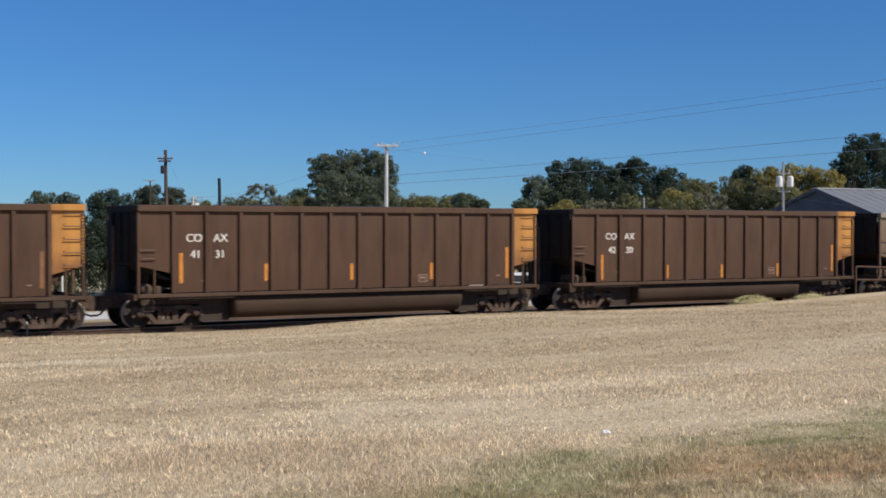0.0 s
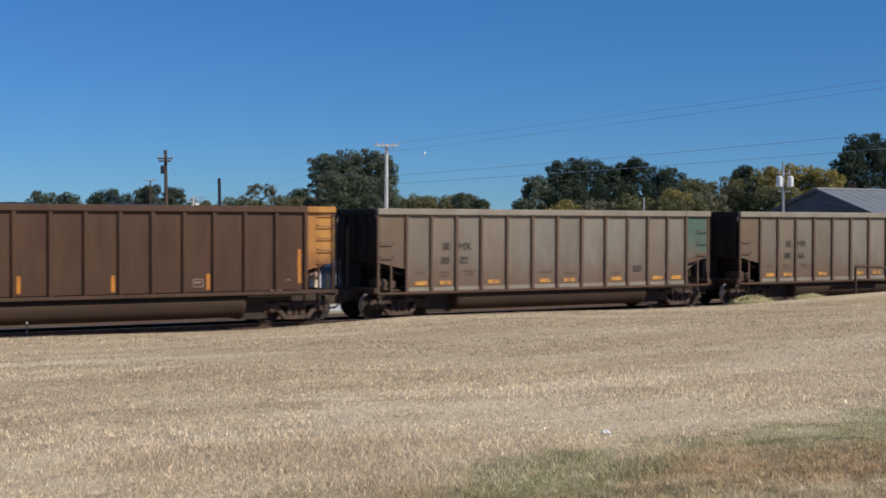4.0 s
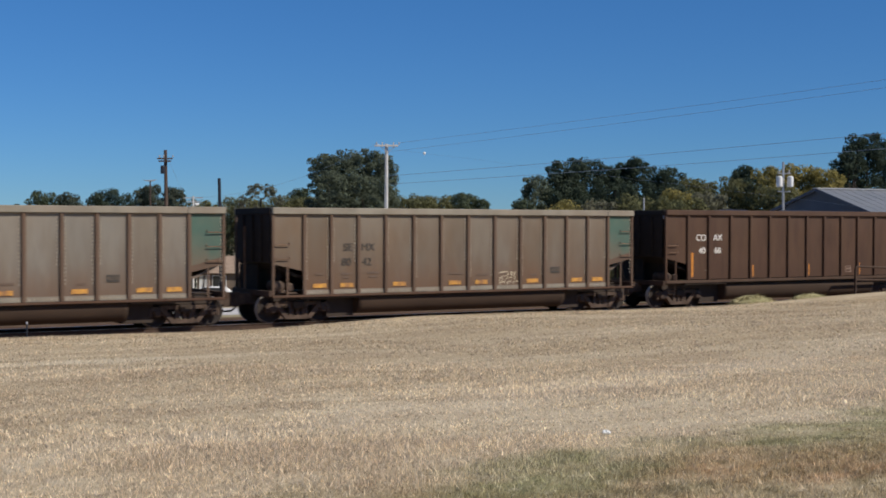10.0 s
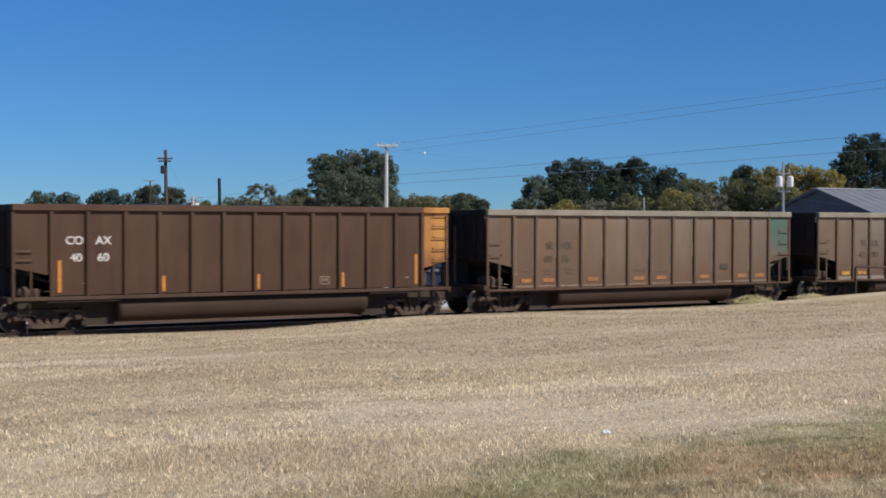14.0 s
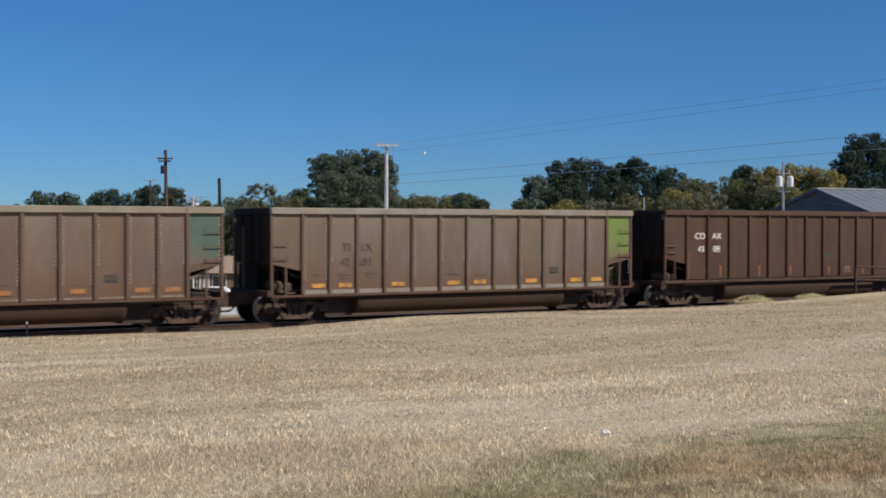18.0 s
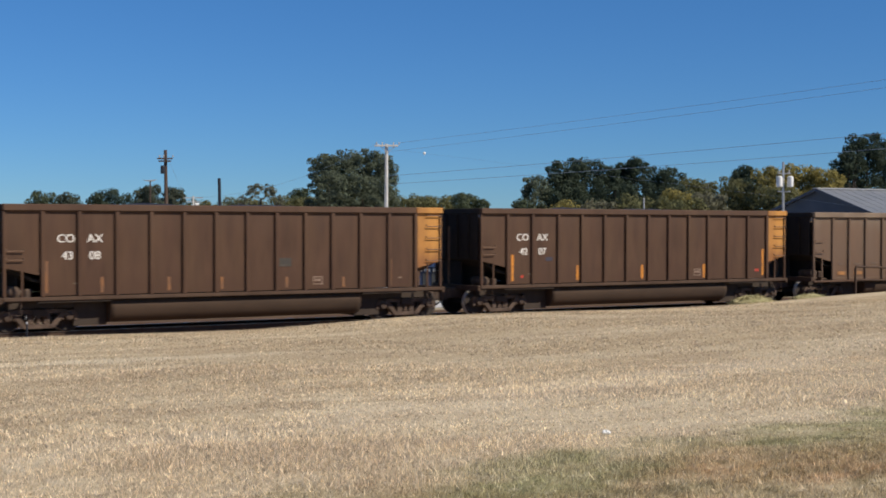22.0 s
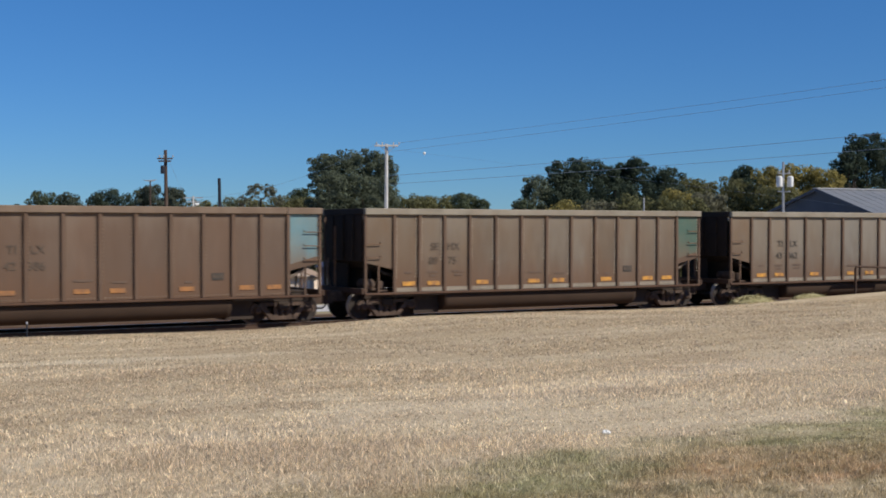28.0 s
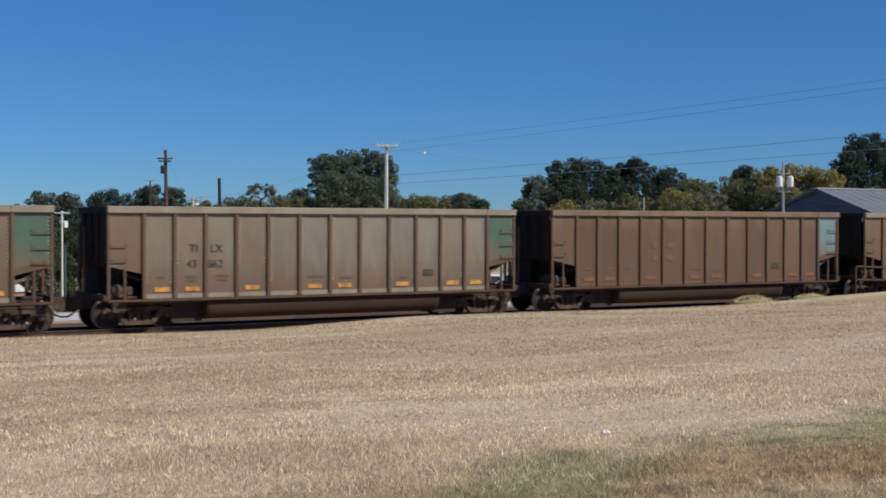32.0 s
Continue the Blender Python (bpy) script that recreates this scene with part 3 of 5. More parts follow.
ME_WHEELSET, ME_FRAME = wheelset_mesh(), frame_mesh()
ME_SPRING = simple(disc(bmesh.new(), [(0.07, 0.24), (0.085, 0.28), (0.07, 0.32), (0.085, 0.36), (0.07, 0.40), (0.085, 0.44), (0.07, 0.48), (0.08, 0.52)], 10, "z"), M_TRUCK, "spring")
ME_CAP = simple(disc(bmesh.new(), [(0.13, 0.0), (0.13, -0.05), (0.10, -0.09), (0.05, -0.10)], 14), M_TRUCK, "bearing_cap")
ME_BOLSTER = simple(bevel(box(bmesh.new(), -0.2, 0.2, -1.15, 1.15, 0.46, 0.70), 0.03), M_DARK, "truck_bolster")
ME_BEAM = simple(bevel(box(bmesh.new(), -0.06, 0.06, -0.85, 0.85, 0.34, 0.50), 0.02), M_DARK, "brake_beam")

KEYED_WHEELS, KEYED_CARS = [], []


def add_truck(car, x):
    tr = new("truck")
    tr.parent, tr.matrix_basis = car, pose(x, 0, 0)
    for s in (-1, 1):
        link_mesh("side_frame", ME_FRAME, tr, m=pose(0, 1.0 * s, 0))
        for dx in (-0.2, 0.0, 0.2):
            link_mesh("spring", ME_SPRING, tr, m=pose(dx, 0.98 * s, 0))
        for dx in (-0.89, 0.89):
            link_mesh("bearing_cap", ME_CAP, tr, m=pose(dx, 1.06 * s, WHEEL_R, 0, 0, 0 if s < 0 else 180))
    link_mesh("truck_bolster", ME_BOLSTER, tr)
    for dx in (-0.89, 0.89):
        link_mesh("wheelset", ME_WHEELSET, tr, m=pose(dx, 0, WHEEL_R))
        link_mesh("brake_beam", ME_BEAM, tr, m=pose(dx * 0.42, 0, 0))
    return tr


POSTS = {"brown": [1.13, 2.20, 3.33, 4.38, 5.42, 6.45, 7.49, 8.49, 9.49, 10.46, 11.49, 12.55, 13.57], "alloy": [1.13, 2.10, 3.09, 4.11, 5.19, 6.27, 7.36, 8.45, 9.54, 10.58, 11.55, 12.5, 13.43]}


def car_template(style):
    """A bathtub coal gondola: origin at rail height under its trailing side corner, long axis x."""
    brown = style == "brown"
    top = 3.775 if brown else 3.735
    chord_h = 0.20 if brown else 0.215
    body, sill_m = (M_BROWN, M_BROWN_SILL) if brown else (M_ALU_GREY, M_BROWN_SILL)
    chord_m, post_m = (M_BROWN, M_BROWN) if brown else (M_CHORD, M_POST)
    posts = POSTS[style]
    pw = 0.12 if brown else 0.115
    zc, z0 = top - chord_h, 1.10 if brown else 0.95
    car = new("coal_gondola")
    rivets = bmesh.new()
    edges = [0.0] + posts + [LENGTH]
    for s in (-1, 1):
        y_in, y_out = s * (HALF - 0.075), s * (HALF - 0.05)
        for i in range(14):
            a, b = edges[i], edges[i + 1]
            bm = bmesh.new()
            if i == 0:
                pts = ((a + 0.03, zc), (a + 0.03, 1.93), (b, 1.68), (b, zc))
            elif i == 13:
                pts = ((a, zc), (a, 1.70), (b - 0.03, 1.95), (b - 0.03, zc))
            else:
                pts = ((a, zc), (a, z0), (b, z0), (b, zc))
            if brown or i in (0, 13):
                prism(bm, pts, "y", y_in, y_out)
            else:
                # sheets dished a little between the posts
                us = [k / 6 for k in range(7)]
                arc = [(a + (b - a) * u, y_out - s * 0.014 * (1 - (2 * u - 1) ** 2)) for u in us]
                prism(bm, arc + [(x, y - s * 0.012) for x, y in arc[::-1]], "z", z0, zc)
                bm.normal_update()
                for f in bm.faces:
                    f.smooth = len(f.verts) == 4 and abs(f.normal.x) < 0.5
                for e in bm.edges:
                    e.smooth = len(e.link_faces) == 2 and e.calc_face_angle(3.0) < 0.5
            p = part("end_panel" if i in (0, 13) else "side_panel", bm, body, car)
            if i == 13:
                p["band"] = "marked"
                if not brown:
                    part("lower_trim", prism(bmesh.new(), ((a + 0.02, 1.70), (b - 0.03, 1.95), (b - 0.03, 2.19), (a + 0.02, 1.90)), "y", y_out, y_out + s * 0.004), M_POST, car)
        for x in posts:
            bm = bevel(box(bmesh.new(), x - pw / 2, x + pw / 2, s * (HALF - 0.06), s * (HALF + (0.035 if brown else 0.025)), z0 - 0.03, zc), 0.012)
            part("side_post", bm, post_m, car)
        for x in (0.045, LENGTH - 0.045):
            part("corner_post", bevel(box(bmesh.new(), x - 0.045, x + 0.045, s * (HALF - 0.10), s * HALF, z0 - 0.03, zc), 0.01), post_m, car)
        for x in (0.55, LENGTH - 0.55):
            part("brace", box(bmesh.new(), x - 0.03, x + 0.03, s * (HALF - 0.09), s * (HALF - 0.04), z0 - 0.03, 1.86), post_m, car)
        xe = posts[-1] + (0.0 if brown else -0.06)
        part("top_chord", bevel(box(bmesh.new(), 0.0, xe, s * (HALF - 0.10), s * (HALF + 0.06), zc, top), 0.02), chord_m, car)
        p = part("top_chord", bevel(box(bmesh.new(), xe + 0.003, LENGTH + 0.02, s * (HALF - 0.10), s * (HALF + 0.06), zc, top), 0.02), chord_m, car)
        p["band"] = "marked_chord"
        part("side_sill", bevel(box(bmesh.new(), 0.0, LENGTH, s * (HALF - (0.16 if brown else 0.10)), s * (HALF + 0.03), z0 - (0.145 if brown else 0.11), z0 - 0.03), 0.015), sill_m if brown else M_SILL_RUST, car)
        part("sill_flange", box(bmesh.new(), 1.0, 3.14, s * (HALF - 0.22), s * (HALF - 0.02), z0 - (0.20 if brown else 0.15), z0 - (0.148 if brown else 0.113)), M_DARK, car)
        part("sill_flange", box(bmesh.new(), LENGTH - 3.02, LENGTH - 1.0, s * (HALF - 0.22), s * (HALF - 0.02), z0 - (0.20 if brown else 0.15), z0 - (0.148 if brown else 0.113)), M_DARK, car)
        if not brown:
            for i in range(1, 13):
                a, b = edges[i] + 0.1, edges[i + 1] - 0.1
                for k in range(7):
                    x = a + (b - a) * (k + 0.5) / 7
                    box(rivets, x - 0.025, x + 0.025, s * (HALF - 0.062), s * (HALF - 0.034), 0.975, 1.02)
            part("lower_band", box(bmesh.new(), edges[1], edges[13], s * (HALF - 0.05), s * (HALF - 0.042), z0 - 0.02, 1.075), M_CHORD, car)
            for i in range(0, 14):
                for x in (edges[i] + 0.10, edges[i + 1] - 0.125):
                    if (i == 0 and x < 1) or i == 13 and x < 14 or (i + int(x)) % 5 == 1:
                        continue
                    for k in range(18 if i % 2 else 13):
                        z = zc - 0.16 - k * 0.115
                        box(rivets, x - 0.015, x + 0.015, s * (HALF - 0.052), s * (HALF - 0.043), z, z + 0.06)
    if not brown:
        tagged(part("rivets", rivets, M_RIVET, car), kind="stuff")
    else:
        for s in (-1, 1):
            for k in range(16):
                z = 2.05 + k * 0.095
                box(rivets, LENGTH - 0.085, LENGTH - 0.03, s * (HALF - 0.004), s * (HALF + 0.006), z, z + 0.05)
        tagged(part("rivets", rivets, M_YELLOW, car), kind="stuff")
    # ends
    for e in (0, 1):
        def ex(x):
            return x if e == 0 else LENGTH - x
        bm = bmesh.new()
        prism(bm, [(ex(a), z) for a, z in ((0.05, zc), (0.05, 2.02), (0.9, 1.6), (3.2, 1.02), (3.2, 0.97), (0.85, 1.53), (0.0, 1.97), (0.0, zc))], "y", -HALF + 0.22, HALF - 0.22)
        # trailing sheet painted shade-dark, the other end in the body colour
        part("end_sheet", bm, M_END_SHADE if e == 0 else body, car)
        part("end_chord", bevel(box(bmesh.new(), min(ex(-0.04), ex(0.10)), max(ex(-0.04), ex(0.10)), -HALF + 0.105, HALF - 0.105, zc, top - 0.005), 0.02), M_END_SHADE, car)
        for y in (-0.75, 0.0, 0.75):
            part("end_post", bevel(box(bmesh.new(), min(ex(-0.07), ex(-0.003)), max(ex(-0.07), ex(-0.003)), y - 0.06, y + 0.06, 2.0, zc - 0.01), 0.01), M_END_SHADE, car)
        part("end_platform", box(bmesh.new(), min(ex(0.0), ex(0.95)), max(ex(0.0), ex(0.95)), -0.5, 0.5, 0.97, 1.01), M_DARK, car)
        part("end_sill", bevel(box(bmesh.new(), min(ex(-0.12), ex(-0.003)), max(ex(-0.12), ex(-0.003)), -HALF, HALF, 0.88, 1.07), 0.015), M_BROWN_SILL, car)
        # bolster drawn long and a solid block added, to keep the underframe dark
        bm = bmesh.new()
        prism(bm, [(ex(a), z) for a, z in ((0.25, 0.71), (0.25, 0.95), (2.15, 0.95), (2.15, 0.71))], "y", -1.05, 1.05)
        part("body_bolster", bm, M_DARK, car)
        part("cross_bearer", box(bmesh.new(), min(ex(2.16), ex(3.14)), max(ex(2.16), ex(3.14)), -1.05, 1.05, 0.17, 0.95), M_DARK, car)
        cp = part("coupler", bevel(box(bmesh.new(), min(ex(-0.55), ex(0.2)), max(ex(-0.55), ex(0.2)), -0.13, 0.13, 0.58, 0.95), 0.03), M_TRUCK, car)
        bm = bmesh.new()
        prism(bm, [(ex(a), y) for a, y in ((-0.50, -0.13), (-0.50, 0.16), (-0.66, 0.22), (-0.785, 0.12), (-0.72, 0.02), (-0.785, -0.1), (-0.70, -0.2))], "z", 0.52, 0.985)
        part("coupler_head", bm, M_TRUCK, cp)
        bm = bmesh.new()
        tube(bm, [(ex(0.0), 0.45, 0.80), (ex(-0.30), 0.42, 0.66), (ex(-0.55), 0.36, 0.40), (ex(-0.72), 0.25, 0.34), (ex(-0.79), 0.2, 0.38)], 0.03, 7)
        part("air_hose", bm, M_RUBBER, car)
        # grab irons and the ladder
        zs = {0: ((2.41, 2.15) if brown else (2.54, 2.09)), 1: ((3.50, 3.13, 2.74, 2.35, 1.97) if brown else (2.95, 2.50, 2.06))}[e]
        for s in (-1, 1):
            for z in zs:
                x0, x1 = (0.10, 0.60) if e == 0 else (LENGTH - 0.60, LENGTH - 0.05)
                y, yo = s * (HALF - 0.05), s * (HALF + 0.03)
                bm = tube(bmesh.new(), [(x0, y, z + 0.06), (x0, yo, z), (x1, yo, z), (x1, y, z + 0.06)], 0.017, 6)
                part("grab_iron", bm, M_RUST_PIPE, car)
            bm = tube(bmesh.new(), [(ex(0.18), s * (HALF - 0.08), 0.96), (ex(0.18), s * (HALF - 0.04), 0.55), (ex(0.52), s * (HALF - 0.04), 0.55), (ex(0.52), s * (HALF - 0.08), 0.96)], 0.018, 6)
            part("step_stirrup", bm, M_TRUCK, car)
        bm = tube(bmesh.new(), [(ex(-0.16), 0.32, 1.07), (ex(-0.16), 0.32, 3.15)], 0.04, 8)
        part("brake_shaft", bm, M_RUST_PIPE, car)
        bm = tube(bmesh.new(), [(ex(-0.14), 0.75, 1.07), (ex(-0.2), 0.8, 1.5), (ex(-0.16), 0.86, 2.05)], 0.035, 8)
        part("release_rod", bm, M_RUST_PIPE, car)
    # plates added to close the see-through trailing end, shade in their colour
    part("bulkhead", box(bmesh.new(), 0.50, 0.54, -1.0, 1.40, 1.012, 1.70), M_END_SHADE, car)
    part("bulkhead", box(bmesh.new(), 0.12, 0.16, -0.1, 1.45, 1.012, 1.88), M_END_SHADE, car)
    bm = disc(bmesh.new(), [(0.06, -0.42), (0.17, -0.36), (0.17, 0.36), (0.06, 0.42)], 14)
    part("air_reservoir", bm, M_TRUCK, car, m=pose(0.42, -0.85, 1.20))
    for y in (-1.12, -0.6):
        part("reservoir_strap", box(bmesh.new(), 0.10, 0.74, y - 0.03, y + 0.03, 0.985, 1.06), M_TRUCK, car)
    part("valve_bracket", box(bmesh.new(), 0.66, 0.94, -1.40, -0.4, 0.955, 1.008), M_TRUCK, car)
    part("brake_valve", bevel(box(bmesh.new(), 0.68, 0.92, -1.25, -0.95, 1.01, 1.30), 0.04), M_TRUCK, car)
    part("center_sill", bevel(box(bmesh.new(), 0.05, LENGTH - 0.05, -0.33, 0.33, 0.66, 0.955), 0.02), M_DARK, car)
    # hanging tubs
    for s in (-1, 1):
        cs = [(0.36, 0.95), (1.43, 0.95), (1.455, 0.70), (1.42, 0.50), (1.31, 0.34), (1.12, 0.24), (0.60, 0.22), (0.36, 0.30)]
        bm = bmesh.new()
        ring = []
        for x in (3.16, 3.32, 11.4, 11.56):
            ring.append([bm.verts.new((x, s * y, z)) for y, z in cs])
        for x_i in range(3):
            for k in range(len(cs)):
                bm.faces.new((ring[x_i][k], ring[x_i][(k + 1) % len(cs)], ring[x_i + 1][(k + 1) % len(cs)], ring[x_i + 1][k]))
        bm.faces.new(ring[0])
        bm.faces.new(ring[3][::-1])
        for f in bm.faces:
            f.smooth = len(f.verts) == 4 and abs(f.calc_center_median().z) < 0.9
        part("tub", bm, M_TUB, car)
    # coal
    rnd = random.Random(7)
    nx, ny = 44, 12
    vs, fs = [], []
    for i in range(nx + 1):
        for j in range(ny + 1):
            x, y = 0.1 + (LENGTH - 0.2) * i / nx, (HALF - 0.105) * (2 * j / ny - 1)
            w = (1 - (2 * j / ny - 1) ** 2) * min(1, 4.0 * min(i, nx - i) / nx)
            vs.append((x, y, zc - 0.12 + (0.385 if brown else 0.16) * w * (0.93 + 0.07 * math.sin(i * 0.55)) + rnd.uniform(-0.02, 0.02)))
    for i in range(nx):
        for j in range(ny):
            a = i * (ny + 1) + j
            fs.append((a, a + ny + 1, a + ny + 2, a + 1))
    link_mesh("coal_load", np_mesh("coal_load", vs, fs, M_COAL), car)
    # markings
    y0, y1 = -HALF + 0.0455, -HALF + 0.05
    if brown:
        for x, a, b in ((1.39, 1.38, 2.31), (4.20, 1.41, 1.95), (7.24, 1.38, 1.91), (10.28, 1.34, 1.90), (13.36, 1.32, 2.41)):
            p = part("reflector", box(bmesh.new(), x - 0.06, x + 0.06, y0, y1, a, b), M_ORANGE, car)
            p["band"] = "reflector"
        bx, bz, bw, bh = 9.94, 1.38, 0.17, 0.13
        bm = bmesh.new()
        for q in ((bx - bw, bx + bw, bz + bh - 0.03, bz + bh), (bx - bw, bx + bw, bz - bh, bz - bh + 0.03), (bx - bw, bx - bw + 0.03, bz - bh + 0.03, bz + bh - 0.03), (bx + bw - 0.03, bx + bw, bz - bh + 0.03, bz + bh - 0.03)):
            box(bm, q[0], q[1], y0, y1, q[2], q[3])
        for k in range(2):
            box(bm, bx - 0.11 + k * 0.12, bx - 0.03 + k * 0.12, y0, y1, bz - 0.03, bz + 0.06)
        part("data_box", bm, M_DATA, car)
        part("stencil", box(bmesh.new(), 2.02, 2.22, y0, y1, 1.42, 1.47), M_FAINT_LET, car)
        part("stencil", box(bmesh.new(), 12.92, 13.06, y0, y1, 1.40, 1.44), M_DATA, car)
    else:
        for i in (1, 2, 4, 6, 7, 9, 11, 12):
            c = (edges[i] + edges[i + 1]) / 2 + (0.08 if i < 3 else 0.0)
            part("reflector", box(bmesh.new(), c - 0.24, c + 0.24, y0 - 0.006, y1, 1.135, 1.275), M_ORANGE_DULL, car)
        c = (edges[10] + edges[11]) / 2
        part("data_box", box(bmesh.new(), c - 0.20, c + 0.20, y0, y1, 1.46, 1.68), M_DARK_LET, car)
        bm = bmesh.new()
        for k in range(3):
            box(bm, c - 0.15 + k * 0.11, c - 0.08 + k * 0.11, y0 - 0.004, y0 - 0.001, 1.52, 1.62)
        part("stencil", bm, M_FAINT_LET, car)
        for i, z, w in ((1, 1.58, 0.13), (2, 1.58, 0.2), (3, 1.60, 0.22), (2, 1.46, 0.12), (3, 1.48, 0.16), (6, 1.52, 0.3), (7, 1.46, 0.22), (9, 1.42, 0.12)):
            c = (edges[i] + edges[i + 1]) / 2 + 0.05
            part("stencil", box(bmesh.new(), c - w, c + w, y0, y1, z - 0.035, z + 0.035), M_SMUDGE, car)
    for x in (1.13, LENGTH - 1.13):
        add_truck(car, x)
    return car


def repaint(ob, material):
    ob.material_slots[0].link = "OBJECT"
    ob.material_slots[0].material = material


# style, body tint, end colour, letters and how they show
TRAIN = [
    ("brown", None, M_YELLOW, None, "dusty"),
    ("brown", None, M_YELLOW, ("CO", "AX", "41", "31"), ""),
    ("brown", None, M_YELLOW, ("CO", "AX", "42", "30"), ""),
    ("alloy", M_ALU_GREY, M_GREEN, ("SE", "MX", "80", "02"), "dark"),
    ("alloy", M_ALU_GREY, M_GREEN, ("SE", "MX", "80", "66"), "dark"),
    ("alloy", M_ALU_DUSTY, M_GREEN, ("SE", "MX", "80", "42"), "dark"),
    ("brown", None, M_YELLOW, ("CO", "AX", "40", "60"), ""),
    ("alloy", M_ALU_TAN, M_GREEN, ("SE", "MX", "80", "76"), "faint"),
    ("alloy", M_ALU_DUSTY, M_LIME, ("TI", "LX", "42", "281"), "faint"),
    ("brown", None, M_YELLOW, ("CO", "AX", "43", "08"), "dusty"),
    ("brown", None, M_YELLOW, ("CO", "AX", "42", "07"), ""),
    ("alloy", M_ALU_RUST, M_CYAN, ("TI", "LX", "42", "386"), "faint"),
    ("alloy", M_ALU_DUSTY, M_GREEN, ("SE", "MX", "80", "75"), "faint"),
    ("alloy", M_ALU_GREY, M_GREEN, ("TI", "LX", "43", "862"), "dark"),
    ("alloy", M_ALU_DUN, M_CYAN, None, "faint"),
    ("alloy", M_ALU_TAN, M_GREEN, None, "faint"),
]
END_WORDS = {M_YELLOW: "yellow", M_GREEN: "dark green", M_LIME: "lime green", M_CYAN: "pale blue"}
BODY_WORDS = {M_ALU_GREY: "dusty grey aluminium", M_ALU_TAN: "dusty tan aluminium", M_ALU_RUST: "rust-dusted aluminium", M_ALU_DUN: "dun dust-covered aluminium", M_ALU_DUSTY: "brown-dusted grey aluminium"}


RUSTY = (M_ALU_RUST, M_ALU_DUN)


def build_train():
    made = {}
    for i, (style, tint, end, marks, how) in enumerate(TRAIN):
        at = pose(FIRST + (i - 1) * PITCH, TRACK_Y, 0)
        if style not in made:
            car = car_template(style)
            car.matrix_basis = at
            made[style] = car
        else:
            car = copy_thing(made[style], at)
            for o in [o for o in car.children_recursive if o.name.split(".")[0] in ("lettering", "graffiti")]:
                bpy.data.objects.remove(o)
        body = BODY_WORDS.get(tint, "brown steel")
        tagged(car, f"{body} coal gondola with {END_WORDS[end]} end panel in train", "rail car", "coal train")
        KEYED_CARS.append((car, i))
        for o in car.children_recursive:
            base = o.name.split(".")[0]
            band = o.get("band", "")
            if band == "marked":
                repaint(o, end)
            elif band == "marked_chord" and style == "brown":
                repaint(o, end)
            elif base == "end_panel" and tint is M_ALU_GREY:
                repaint(o, M_ALU_DUSTY)
            elif tint and base in ("side_panel", "end_panel"):
                repaint(o, tint)
            elif base == "lower_band" and tint not in (M_ALU_GREY, M_ALU_DUSTY):
                repaint(o, tint)
            elif base == "top_chord" and tint in RUSTY:
                repaint(o, M_CHORD_RUST)
            elif base == "rivets" and tint in RUSTY:
                repaint(o, M_CHORD_RUST)
            elif base == "reflector" and tint in RUSTY + (M_ALU_TAN,):
                repaint(o, M_ORANGE_FAINT if tint is M_ALU_DUN else M_ORANGE_RUSTY)
            elif band == "reflector":
                repaint(o, M_ORANGE_FAINT if how == "dusty" else M_ORANGE)
            if base == "wheelset":
                KEYED_WHEELS.append(o)
    for car, i in KEYED_CARS:
        style, tint, end, marks, how = TRAIN[i]
        if not marks:
            continue
        if style == "brown":
            dx, dz = {6: (0.0, -0.08), 10: (-0.03, -0.04)}.get(i, (0.0, -0.02))
            for text, x, z in zip(marks, (1.81, 2.67, 1.86, 2.66), (2.78, 2.78, 2.275, 2.275)):
                lettering(text, 0.345, M_WHITE_LET, car, x + dx, z + dz)
        else:
            m = M_DARK_LET if how == "dark" else M_FAINT_LET
            shift = POSTS[style][4] - POSTS[style][2] if end is M_CYAN else 0.0
            for text, x, z in zip(marks, (2.71, 3.45, 2.65, 3.41), (2.44, 2.44, 1.96, 1.96)):
                lettering(text, 0.35, m, car, x + shift, z)


build_train()


